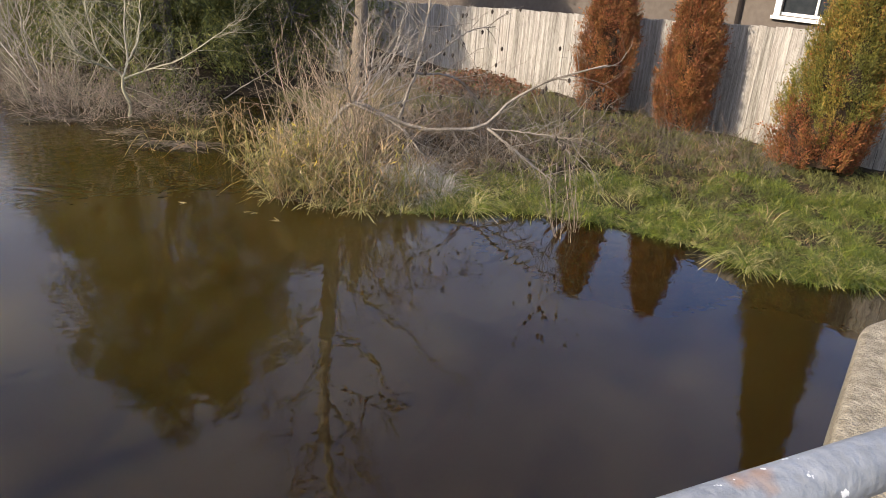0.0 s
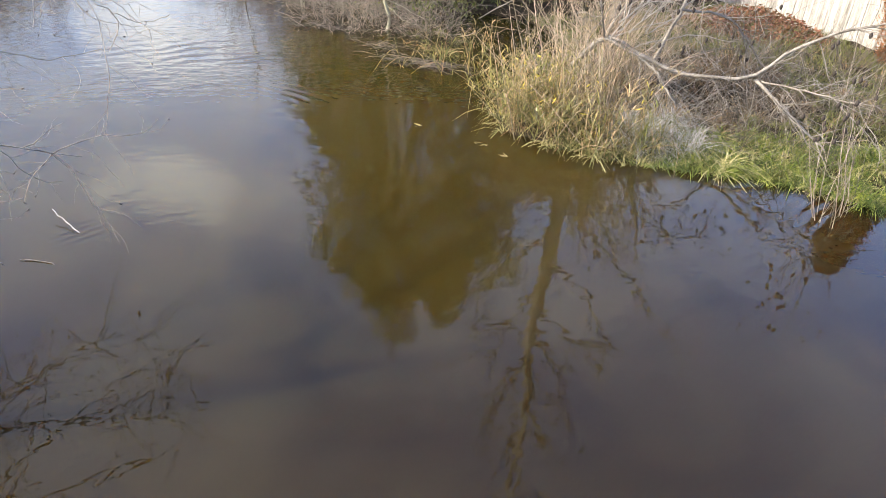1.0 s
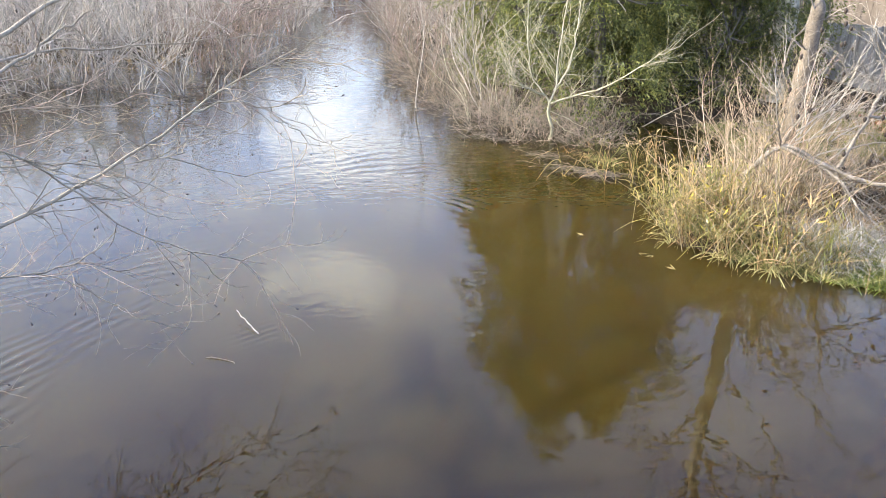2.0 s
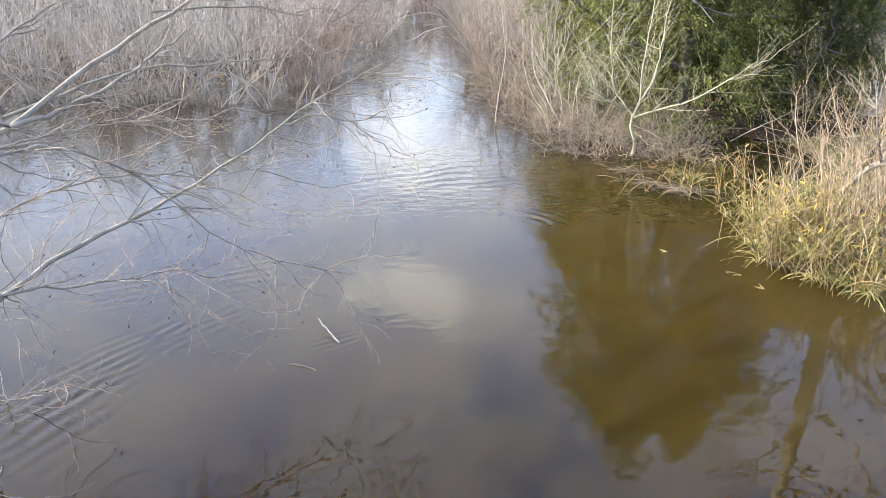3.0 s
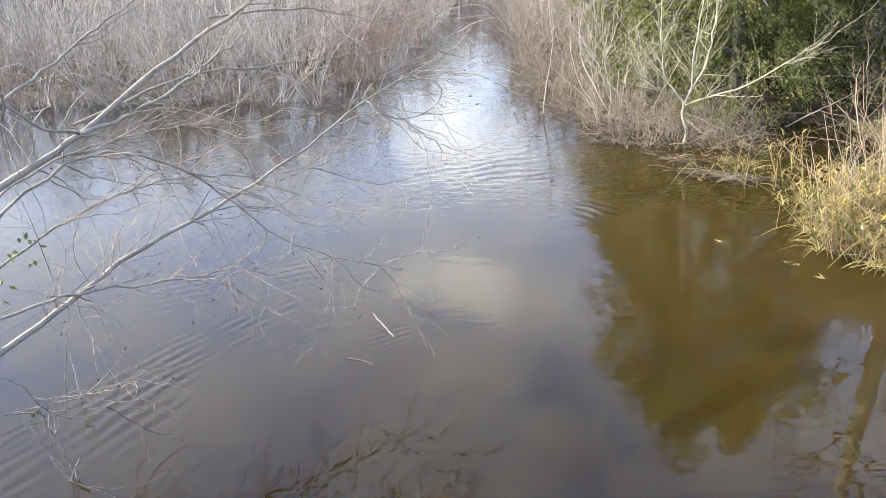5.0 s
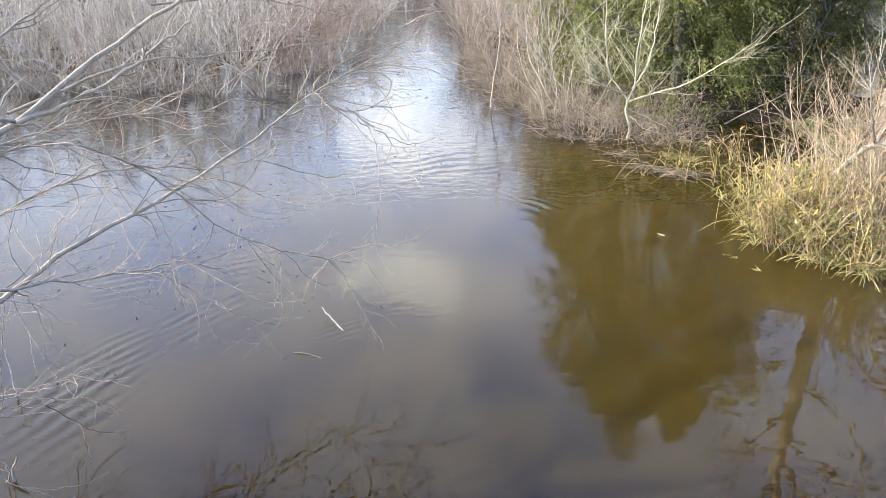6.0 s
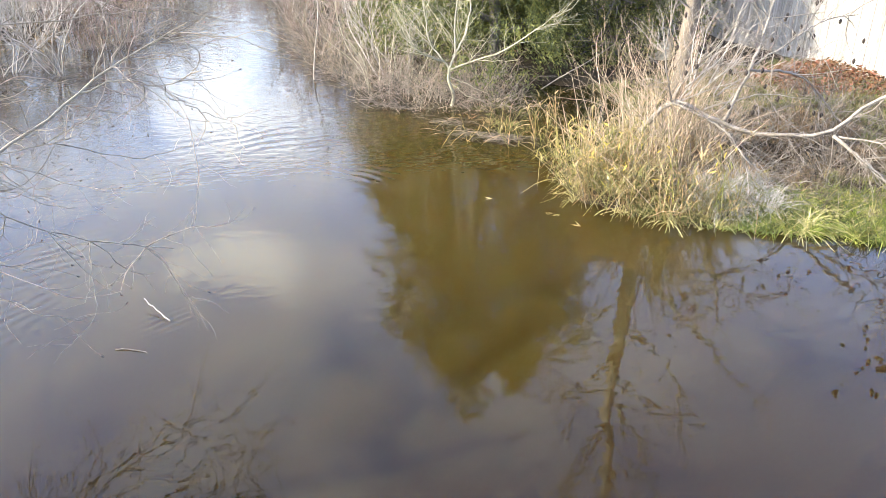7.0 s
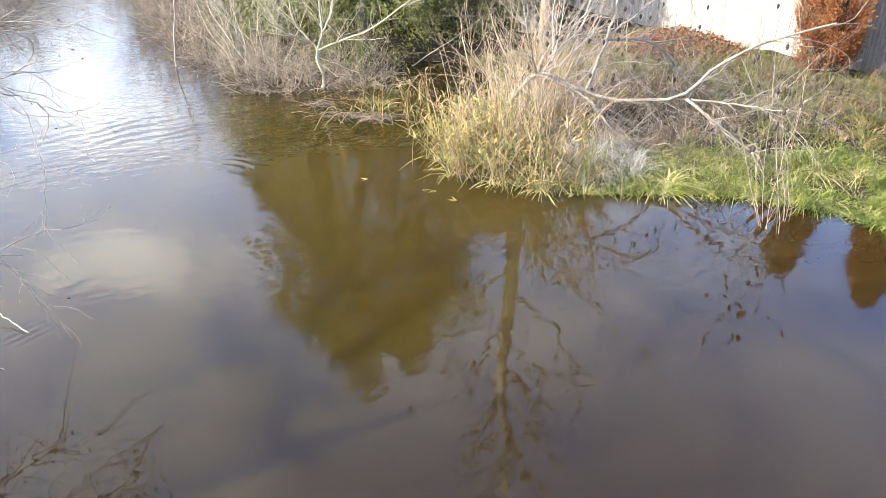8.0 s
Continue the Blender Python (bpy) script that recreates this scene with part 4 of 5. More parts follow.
for x, y, s in ((7.5, 6.3, 0.9), (8.0, 7.3, 1.0), (6.3, 7.5, 1.1), (7.4, 8.2, 1.1), (8.6, 5.9, 0.8), (8.9, 6.8, 0.9), (6.9, 9.2, 1.2), (8.3, 9.2, 1.1), (10.3, 5.3, 0.7), (10.9, 4.9, 0.9), (9.6, 8.6, 0.9), (6.2, 6.9, 0.9), (7.0, 7.4, 1.2), (7.7, 6.9, 1.0), (7.9, 8.0, 1.3), (6.9, 5.9, 0.7), (7.9, 5.2, 0.6)):
    place_shrub(grey, x, y, rng.random() * 360, s, float(ground_height(x, y)) - 0.03)
dark = build_shrub("weed_clump", (7.1, 6.5, 0.2), 75, 70, 0.8, 1.0, 0.4, 5, ("drift", "drift"), "dark brown dead weeds in the grass", "dead weeds in the grass", r=0.0045, bend=0.16, lift=-0.02, step=0.1)
for x, y, s in ((7.7, 6.9, 1.0), (8.2, 6.3, 0.9), (8.8, 6.1, 0.8), (9.8, 5.5, 0.8), (9.3, 7.6, 1.1), (10.0, 6.6, 0.9), (10.5, 4.6, 0.8), (8.5, 8.3, 1.1), (7.2, 5.6, 0.6), (6.6, 6.2, 0.6), (9.3, 4.9, 0.7), (9.9, 3.9, 0.7), (8.6, 3.9, 0.5), (10.6, 5.7, 1.0), (10.4, 8.0, 1.1), (9.5, 9.2, 1.2)):
    place_shrub(dark, x, y, rng.random() * 360, s, float(ground_height(x, y)) - 0.03)
bramble = build_shrub("bramble", (11.25, 5.0, 0.3), 73, 26, 1.3, 1.2, 0.3, 4, ("red_stem", "red_stem"), "arching bare bramble canes against the fence", "brambles by the fence", r=0.006, bend=0.13, lift=-0.09, step=0.1)
for x, y, s in ((11.3, 8.6, 0.8), (11.2, 6.9, 0.7), (10.6, 10.6, 1.1), (9.8, 11.2, 1.2), (9.0, 10.3, 1.1), (11.2, 4.5, 0.8)):
    place_shrub(bramble, x, y, rng.random() * 360, s, 0.3)


def build_fallen_branch():
    r = np.random.default_rng(81)
    ob = thing("fallen_branch", (5.65, 7.83, 0.98), "forked sun-bleached branch fallen across the grass", "branch")
    o = np.array([5.65, 7.83, 0.98])
    runs = [([(5.35, 8.05, 0.55), (5.65, 7.83, 0.98), (6.01, 7.57, 0.83), (6.46, 7.19, 0.67), (7.05, 6.70, 0.75), (7.40, 6.55, 1.07), (7.75, 6.30, 1.36), (8.09, 6.04, 1.53), (8.44, 5.72, 1.68)], 0.036, 0.010),
            ([(5.65, 7.83, 0.98), (6.02, 7.40, 0.78), (6.05, 7.02, 0.61), (6.06, 6.74, 0.45)], 0.022, 0.009),
            ([(7.09, 6.60, 0.74), (7.24, 5.98, 0.44), (7.33, 5.55, 0.24)], 0.022, 0.009),
            ([(6.17, 7.44, 0.80), (6.39, 7.39, 1.42), (6.59, 7.48, 1.87), (6.70, 7.52, 2.39)], 0.024, 0.010),
            ([(6.39, 7.39, 1.42), (7.13, 7.40, 1.30), (7.62, 7.33, 0.92), (7.93, 7.15, 0.50)], 0.016, 0.007),
            ([(7.14, 6.56, 0.74), (7.24, 5.97, 0.81), (7.39, 5.30, 0.85)], 0.012, 0.005),
            ([(5.65, 7.83, 0.98), (5.75, 7.70, 1.35), (6.05, 7.55, 1.75), (6.3, 7.5, 2.2)], 0.013, 0.006),
            ([(5.65, 7.83, 0.98), (5.45, 7.65, 1.25), (5.3, 7.6, 1.65), (5.35, 7.6, 2.1)], 0.011, 0.005),
            ([(6.4, 7.4, 1.45), (6.9, 7.35, 1.75), (7.4, 7.4, 1.95), (7.9, 7.4, 2.0)], 0.012, 0.005)]
    main, tw = [], [[], []]
    for q, a, b in runs:
        p = smooth_line(q, 22, r, 0.006) - o
        main.append((p, np.linspace(a, b, 22)))
        for _ in range(15):
            i = 4 + int(17 * r.random())
            d = unit(p[i] - p[i - 1]) + r.normal(0, 0.6, 3)
            grow(tw, r, p[i], d, 0.35 + 0.8 * r.random(), 0.007, 1, 5, 0.17, -0.03)
    # the bleached crown, fanned up and back from the butt
    crown = [[], [], []]
    for k in range(14):
        a = -0.5 + 2.4 * r.random()
        foot = np.array([5.55 + 0.75 * r.random(), 7.55 + 0.3 * r.random(), 0.8 + 0.5 * r.random()]) - o
        grow(crown, r, foot, (math.cos(a) * 0.9, r.normal(0, 0.25), math.sin(a) * 0.55 + 0.35), 0.7 + 1.0 * r.random(), 0.009, 2, 5, 0.13, 0.0, 0.75, 0.5, 0.1)
    link("twig_tangle", mesh_of("twig_tangle", *tubes(crown[2] + crown[1] + crown[0], 4), "driftwood", True), ob, "bleached dead crown twigs")
    for one in main:
        link("limb", mesh_of("limb", *tubes([one], 8), "pale_bark", True), ob)
    tw[0] += crown[0][::3]
    ends = [p[-1] for p, _ in tw[0] if p[-1][2] > -0.2]
    for e in [ends[i] for i in r.choice(len(ends), 60, replace=False)]:
        cone = (np.array([e + (0, 0, -k * 0.022) for k in range(4)]), np.array([0.006, 0.022, 0.019, 0.005]))
        link("cone", mesh_of("cone", *tubes([cone], 6), "cone", True), ob, "small dark cone")
    link("twig_tangle", mesh_of("twig_tangle", *tubes(tw[0] + tw[1], 3), "pale_bark", True), ob)


build_fallen_branch()


def build_stalks():
    """Thin dead stalks with bare side twigs that stand at the water's edge."""
    r = np.random.default_rng(91)
    ob = thing("dead_stalks", (6.42, 4.45, -0.02), "clump of thin dead weed stalks at the waterline", "weed")
    tw = [[], []]
    for k in range(13):
        a = r.random() * 6.28
        d = np.array([0.16 * math.cos(a) - 0.02, 0.16 * math.sin(a), 1])
        grow(tw, r, (0.16 * math.cos(a), 0.16 * math.sin(a), -0.1), d, (1.1 + 1.0 * r.random()) if k < 8 else 0.7, 0.0042, 1, 10, 0.09, 0.02, 0.6, 0.3)
    link("stem_mass", mesh_of("stem_mass", *tubes(tw[1], 4), "brush_stem", True), ob)
    link("twig_tangle", mesh_of("twig_tangle", *tubes(tw[0], 3), "brush_stem", True), ob)
    ends = [p[-1] for p, _ in tw[0] + tw[1] if p[-1][2] > 0.7]
    for i in r.choice(len(ends), min(26, len(ends)), replace=False):
        egg = (np.array([ends[i] + (0, 0, k * 0.02 - 0.02) for k in range(4)]), np.array([0.007, 0.021, 0.018, 0.004]))
        link("seed_head", mesh_of("seed_head", *tubes([egg], 6), "cone", True), ob, "dark dry seed head")


build_stalks()


# ---- near tree at the other side, reaching over the water ----
def build_near_tree():
    r = np.random.default_rng(101)
    base = np.array([-3.28, 3.9, 0.0])
    ob = thing("overhanging_tree", tuple(base), "grey bare tree in the flood with long branches over the water", "tree")
    trunk = smooth_line([(-3.3, 3.85, -0.6), (-3.25, 3.92, 0.0), (-3.12, 4.02, 0.73), (-3.03, 4.17, 1.55), (-3.0, 4.26, 2.17), (-2.97, 4.4, 2.7), (-3.0, 4.5, 3.2)], 30, r, 0.006) - base
    link("trunk", mesh_of("trunk", *tubes([(trunk, np.r_[np.linspace(0.15, 0.085, 22), np.linspace(0.08, 0.02, 8)])], 14), "near_bark", True), ob)
    runs = [([(-2.98, 4.17, 2.0), (-2.56, 4.55, 2.19), (-2.38, 4.88, 2.32), (-1.95, 5.49, 2.66), (-1.48, 5.94, 2.96), (-0.82, 6.57, 3.37), (-0.2, 7.0, 3.7)], 0.031, 0.010, 6),
            ([(-2.42, 4.82, 2.29), (-2.04, 5.24, 2.41), (-1.72, 5.67, 2.61), (-1.46, 5.95, 2.79)], 0.022, 0.007, 5),
            ([(-3.06, 4.05, 0.98), (-2.69, 4.36, 1.18), (-2.49, 4.59, 1.29), (-2.15, 5.03, 1.44), (-1.74, 5.45, 1.56), (-1.24, 5.79, 1.79), (-0.88, 5.96, 2.01), (-0.50, 6.15, 2.23), (-0.02, 6.22, 2.46)], 0.028, 0.005, 18),
            ([(-0.84, 5.98, 2.03), (-0.56, 6.10, 2.08), (-0.23, 6.12, 2.01), (0.0, 6.12, 2.10)], 0.008, 0.004, 4),
            ([(-0.35, 6.11, 2.05), (-0.1, 6.05, 1.85), (0.15, 6.0, 1.74), (0.38, 5.95, 1.80)], 0.005, 0.003, 2),
            ([(-3.05, 4.07, 1.27), (-2.63, 4.40, 1.31), (-2.43, 4.62, 1.27), (-2.0, 5.04, 1.13), (-1.67, 5.27, 1.11), (-1.42, 5.44, 1.27)], 0.014, 0.005, 10),
            ([(-3.0, 4.20, 1.72), (-2.58, 4.54, 2.08), (-2.31, 4.80, 2.17), (-2.03, 5.03, 2.07), (-1.73, 5.25, 1.79), (-1.40, 5.40, 1.36), (-1.01, 5.53, 1.07), (-0.38, 5.66, 0.83)], 0.014, 0.004, 12),
            ([(-2.5, 5.0, 2.34), (-2.04, 6.2, 2.46), (-1.61, 7.04, 2.38), (-0.91, 7.47, 2.38), (-0.25, 7.72, 2.40), (0.22, 8.02, 2.25)], 0.013, 0.004, 5),
            ([(-1.8, 6.2, 2.9), (-1.21, 6.92, 2.88), (-0.84, 7.17, 2.80), (-0.34, 7.42, 2.66), (0.56, 7.70, 2.66)], 0.011, 0.004, 3),
            ([(-2.59, 4.30, 2.85), (-2.57, 4.43, 2.59), (-2.49, 4.59, 2.41), (-2.37, 4.80, 2.33)], 0.008, 0.014, 3),
            ([(-3.1, 4.0, 0.72), (-2.78, 4.18, 0.59), (-2.59, 4.31, 0.52), (-2.40, 4.47, 0.43)], 0.007, 0.003, 3),
            ([(-3.1, 4.02, 0.95), (-2.85, 4.14, 0.85), (-2.78, 4.2, 0.45), (-2.70, 4.24, -0.05)], 0.006, 0.004, 2),
            ([(-3.0, 4.3, 1.5), (-2.6, 4.9, 1.72), (-2.1, 5.5, 1.78), (-1.5, 6.0, 1.62), (-1.0, 6.4, 1.6)], 0.012, 0.004, 9),
            ([(-3.0, 4.3, 1.9), (-2.8, 5.2, 2.05), (-2.3, 6.1, 2.05), (-1.6, 6.9, 1.9)], 0.013, 0.004, 9),
            ([(-2.98, 4.3, 2.4), (-2.9, 5.3, 2.6), (-2.7, 6.3, 2.9), (-2.4, 7.2, 3.2)], 0.018, 0.006, 5)]
    main, tw = [], [[], []]
    for q, a, b, k in runs:
        p = smooth_line(q, 26, r, 0.007) - base
        main.append((p, np.linspace(a * 0.85, b * 0.75, 26)))
        for _ in range(int(k * 2.4)):
            i = 4 + int(21 * r.random())
            d = unit(p[i] - p[i - 1]) * 0.9 + r.normal(0, 0.55, 3)
            grow(tw, r, p[i], d, 0.3 + 0.95 * r.random(), 0.0042, 1, 5, 0.19, 0.01, 0.8, 0.48, 0.08)
    for one in main:
        link("limb", mesh_of("limb", *tubes([one], 7), "near_limb", True), ob)
    link("twig_tangle", mesh_of("twig_tangle", *tubes(tw[0], 4), "near_limb", True), ob)
    link("twig_tangle", mesh_of("twig_tangle", *tubes(tw[1], 4), "brush_stem", True), ob, "darker older twigs")
    buds = []
    for q, _ in [tw[0][i] for i in r.choice(len(tw[0]), 150, replace=False)]:
        d = unit(q[-1] - q[-2])
        buds.append((np.array([q[-1] + d * (j * 0.008 - 0.008) for j in range(4)]), np.array([0.003, 0.0065, 0.005, 0.002])))
    link("bud_scatter", mesh_of("bud_scatter", *tubes(buds, 5), "dark_twig", True), ob, "small dark buds")
    p = np.array([(-2.75, 4.45, 1.75), (-2.68, 4.42, 1.6), (-2.82, 4.4, 1.68), (-2.86, 4.3, 1.45), (-2.9, 4.28, 1.38), (-2.8, 4.15, 0.62), (-2.78, 4.18, 0.60), (-2.7, 4.5, 1.72)]) - base
    p = np.repeat(p, 3, 0) + r.normal(0, 0.03, (24, 3))
    link("leaves", mesh_of("leaves", *leaves(r, p, r.normal(0, 1, (24, 3)) + (0, 0, -0.5), 0.04 + 0.03 * r.random(24), 0.025 + 0.012 * r.random(24)), "green_leaf"), ob, "last few green leaves")


build_near_tree()


# ---- sticks and drift in the water ----
def stick(name, pts, r0, r1, mat, label, seed):
    r = np.random.default_rng(seed)
    p = smooth_line(pts, 12, r, 0.004)
    o = p[0].copy()
    ob = link(name, mesh_of(name, *tubes([(p - o, np.linspace(r0, r1, 12))], 6), mat, True))
    ob.location = o
    return tagged(ob, label, "stick")


stick("stick", [(-0.45, 6.05, -0.15), (-0.53, 6.0, 0.0), (-0.644, 6.19, 0.04), (-0.738, 6.345, 0.08)], 0.0055, 0.004, "driftwood", "pale stick poking out of the river", 1)
stick("stick", [(-0.95, 5.66, 0.004), (-0.8, 5.6, 0.006), (-0.66, 5.5, -0.006)], 0.004, 0.003, "drift", "dark twig lying on the water", 2)
stick("stick", [(-3.14, 5.29, -0.1), (-3.14, 5.29, 0.1), (-3.13, 5.3, 0.42)], 0.006, 0.004, "fluff", "thin pale stalk standing in the river", 3)
stick("stick", [(-2.66, 4.2, -0.1), (-2.7, 4.22, 0.05), (-2.66, 4.26, 0.16)], 0.012, 0.007, "pale_bark", "pale broken twig end in the river", 4)
stick("stick", [(-2.78, 4.18, -0.05), (-2.72, 4.22, 0.04), (-2.74, 4.25, 0.12)], 0.010, 0.004, "pale_bark", "pale broken twig end in the river", 6)
stick("stick", [(6.2, 12.9, -0.05), (6.6, 12.6, 0.3), (6.95, 12.5, 0.5), (7.4, 12.2, 0.9)], 0.014, 0.006, "pale_bark", "weathered branch reaching out of the inlet", 5)


def drift(name, place, seed, n, lx, ly, turn, label):
    """A flat mat of drifted twigs and stalks."""
    r = np.random.default_rng(seed)
    lines = []
    for _ in range(n):
        a = r.normal(0, 0.8)
        c = np.array([r.normal(0, lx / 2.2), r.normal(0, ly / 2.2), 0.0])
        L = 0.10 + 0.35 * r.random()
        d = np.array([math.cos(a), math.sin(a), 0]) * L / 2
        z = 0.005 + 0.06 * r.random() * max(0, 1 - abs(c[1]) / ly)
        lines.append((np.array([c - d, c + r.normal(0, 0.02, 3), c + d]) * (1, 1, 0) + np.array([[0, 0, z - 0.02 * r.random()], [0, 0, z + 0.02], [0, 0, z - 0.01]]), np.array([0.003, 0.004, 0.002])))
    ob = link(name, mesh_of(name, *tubes(lines, 4), "drift", True))
    ob.matrix_world = pose(*place, 0, 0, turn)
    return tagged(ob, label, "driftwood", "drift at the waterline", "stuff")


drift("drift_twigs", (4.2, 10.1, 0.0), 1, 120, 0.75, 0.22, -38, "mat of drifted brown twigs at the waterline")
drift("drift_twigs", (3.25, 12.4, 0.0), 2, 50, 0.7, 0.25, -25, "mat of drifted pale stalks at the waterline")
drift("drift_twigs", (3.75, 11.2, 0.0), 3, 40, 0.6, 0.3, -60, "mat of drifted brown twigs at the waterline")
drift("drift_twigs", (-3.6, 16.6, 0.0), 4, 60, 2.0, 0.9, 10, "mat of drifted brown twigs at the waterline")
drift("drift_twigs", (-2.3, 17.2, 0.0), 5, 30, 0.8, 0.6, 20, "mat of drifted brown twigs at the waterline")

r1 = np.random.default_rng(17)
for x, y in ((3.75, 7.05), (3.62, 7.15), (3.2, 7.75), (3.82, 6.65)):
    n = 2
    p = np.zeros((n, 3)) + (0, 0, 0.012)
    lf = link("floating_leaf", mesh_of("floating_leaf", *leaves(r1, p, np.array([[1, 0.2, 0.04], [0.8, -0.5, 0.02]]), np.full(n, 0.12), np.full(n, 0.018), 0.1), "reed"))
    lf.matrix_world = pose(x, y, 0.0, 0, 0, r1.random() * 360)
    tagged(lf, "fallen yellow reed leaf floating on the water", "leaf", "floating leaves")


# ---- leaf litter, grass, reeds ----
def feet(r, n, x0, x1, y0, y1, test):
    x, y = r.random(n) * (x1 - x0) + x0, r.random(n) * (y1 - y0) + y0
    k = test(x, y)
    x, y = x[k], y[k]
    k = ~((ground_height(x, y) < -0.01) & (x > 6) & (y < 9))
    x, y = x[k], y[k]
    return np.stack([x, y, ground_height(x, y) - 0.01], 1)


def mound(x, y):
    """Uneven growth, nought to one, in humps about half a metre wide."""
    a = np.sin(5.3 * x + 2.1 * y + 1.7 * np.sin(2.3 * y)) + np.sin(3.1 * x - 6.1 * y + 1.0 + 1.5 * np.sin(1.9 * x)) + 0.6 * np.sin(11.0 * x + 7.0 * y)
    return np.clip(0.5 + 0.24 * a, 0, 1)


def tangled(x, y):
    return np.hypot((x - 7.0) / 1.7, (y - 7.9) / 1.5) < 1 + 0.2 * np.sin(4 * x + 3 * y)


def grass(name, seed, n, area, test, hlo, hhi, wid, mat, label, lean=0.7, droop=0.55, tuft=14, gaps=True):
    """Blades in tufts: each tuft has its own height, and its blades fall mostly one way."""
    r = np.random.default_rng(seed)
    c = feet(r, max(n // tuft, 1), *area, test)
    hump = mound(c[:, 0], c[:, 1])
    if gaps:
        k = r.random(len(c)) < 0.5 + 1.2 * hump
        c, hump = c[k], hump[k]
    b = np.repeat(c, tuft, 0)
    k = len(b)
    b[:, :2] += r.normal(0, 0.028, (k, 2))
    clump = np.repeat((0.4 + 0.8 * r.random(len(c))) * (0.55 + 0.9 * hump), tuft)
    way = np.repeat(r.random(len(c)) * 2 * np.pi, tuft)
    h = (hlo + (hhi - hlo) * r.random(k)) * clump
    le = lean * (0.3 + 1.3 * r.random(k) ** 1.1)
    ob = link(name, mesh_of(name, *blades(r, b, h, wid * (0.6 + 0.8 * r.random(k)), le, droop, 4, way), mat))
    return tagged(ob, label, "grass", kind="stuff")


def on_bank(x, y):
    return inside(BANK_POLY, x, y) & (y < 9.6) & (x < 11.7)


def patch(x, y, s=0.0):
    return 0.5 + 0.3 * np.sin(0.9 * x + 1.9 * y + s) + 0.25 * np.sin(2.7 * x - 1.4 * y + 2 * s)


def lush(x, y):
    return on_bank(x, y) & (distance(BANK, x, y) < 1.1 + 2.0 * patch(x, y) * (y < 5.5)) & ~((x < 5.6) & (y > 6.2)) & (0.5 + 0.35 * np.sin(2.9 * x + 4.3 * y) + 0.3 * np.sin(6.1 * x - 3.7 * y) > 0.3 - 0.6 * (distance(BANK, x, y) < 0.4))


grass("grass", 1, 230000, (5, 12.0, -1.0, 7.5), lush, 0.12, 0.30, 0.0085, "grass_green", "long lush green grass on the river bank", 1.5, 0.8, tuft=30)
grass("straw_grass", 11, 26000, (5, 12.0, -1.0, 7.5), lush, 0.14, 0.34, 0.008, "grass_straw", "long straw-coloured grass among the green", 1.7, 0.75, tuft=20)
grass("olive_grass", 2, 135000, (4.5, 11.8, -1.0, 12.5), lambda x, y: inside(BANK_POLY, x, y) & (x < 11.7) & ~tangled(x, y), 0.08, 0.22, 0.011, "grass_olive", "short olive winter grass and weeds", 0.9)
grass("dry_grass", 3, 26000, (4.2, 11.8, -0.5, 12.0), lambda x, y: inside(BANK_POLY, x, y) & (patch(x, y, 2.3) > 0.45) & ~lush(x, y) & ~(tangled(x, y) & (mound(x, y) < 0.6)), 0.10, 0.28, 0.009, "grass_dry", "bleached dry grass among the green", 1.3)
grass("edge_grass", 4, 14000, (5.2, 9.5, 0.3, 6.4), lambda x, y: inside(BANK_POLY, x, y) & (distance(BANK, x, y) < 0.3), 0.12, 0.30, 0.012, "grass_green", "long grass hanging over the water's edge", 1.7, 0.85)
grass("edge_straw", 16, 9000, (4.8, 9.5, 0.3, 6.8), lambda x, y: inside(BANK_POLY, x, y) & (distance(BANK, x, y) < 0.3), 0.2, 0.5, 0.009, "grass_straw", "straw trailing over the water's edge", 1.9, 0.9)
grass("spit_grass", 5, 2500, (2.6, 9.0, 9.6, 20.0), lambda x, y: inside(BANK_POLY, x, y), 0.12, 0.4, 0.007, "grass_dry", "sodden dead sedge on the flooded spit", 1.2)


grass("left_sedge", 15, 16000, (-16, 1.5, 19.5, 34), lambda x, y: inside(LEFT_POLY, x, y) & (distance(LEFT_POLY, x, y) > 0.6), 0.2, 0.6, 0.012, "grass_dry", "dead sedge under the flooded willows", 1.3)


def near_point(x, y):
    return inside(BANK_POLY, x, y) & (x < 5.0 + 0.6 * (y < 6.5)) & (np.hypot((x - 4.8) / 1.15, (y - 7.2) / 1.35) < 0.75 + 0.3 * np.sin(5 * x + 3 * y))


def reeds(name, seed, n, area, test, hlo, hhi, stem_mat, leaf_mat, label, per=6, lean=0.35, leaf=0.3):
    """Leaning cane stems with drooping leaves along them."""
    r = np.random.default_rng(seed)
    b = feet(r, n, *area, test)
    stems, foot = [], []
    for p in b:
        a = r.random() * 6.28
        h = hlo + (hhi - hlo) * r.random()
        le = lean * (0.2 + 1.6 * r.random() ** 2)
        top = p + np.array([math.cos(a) * le * h, math.sin(a) * le * h, h * (1 - 0.25 * le)])
        mid = (p + top) / 2 + np.array([0, 0, 0.06 * h]) + r.normal(0, 0.015, 3)
        stems.append((smooth_line([p - (0, 0, 0.05), mid, top], 6), np.linspace(0.0045, 0.0025, 6)))
        for k in range(per):
            s = 0.25 + 0.75 * (k + r.random()) / per
            foot.append(p + (top - p) * s + (0, 0, 0.24 * h * s * (1 - s)))
    ob = thing(name, (0, 0, 0), label, "reed", kind="stuff")
    link("stem_mass", mesh_of("stem_mass", *tubes(stems, 4), stem_mat, True), ob)
    f = np.array(foot)
    k = len(f)
    link("foliage", mesh_of("foliage", *blades(r, f, leaf * (0.4 + 0.9 * r.random(k)), 0.007 + 0.012 * r.random(k), 0.6 + 1.1 * r.random(k), 1.0, 4), leaf_mat), ob)


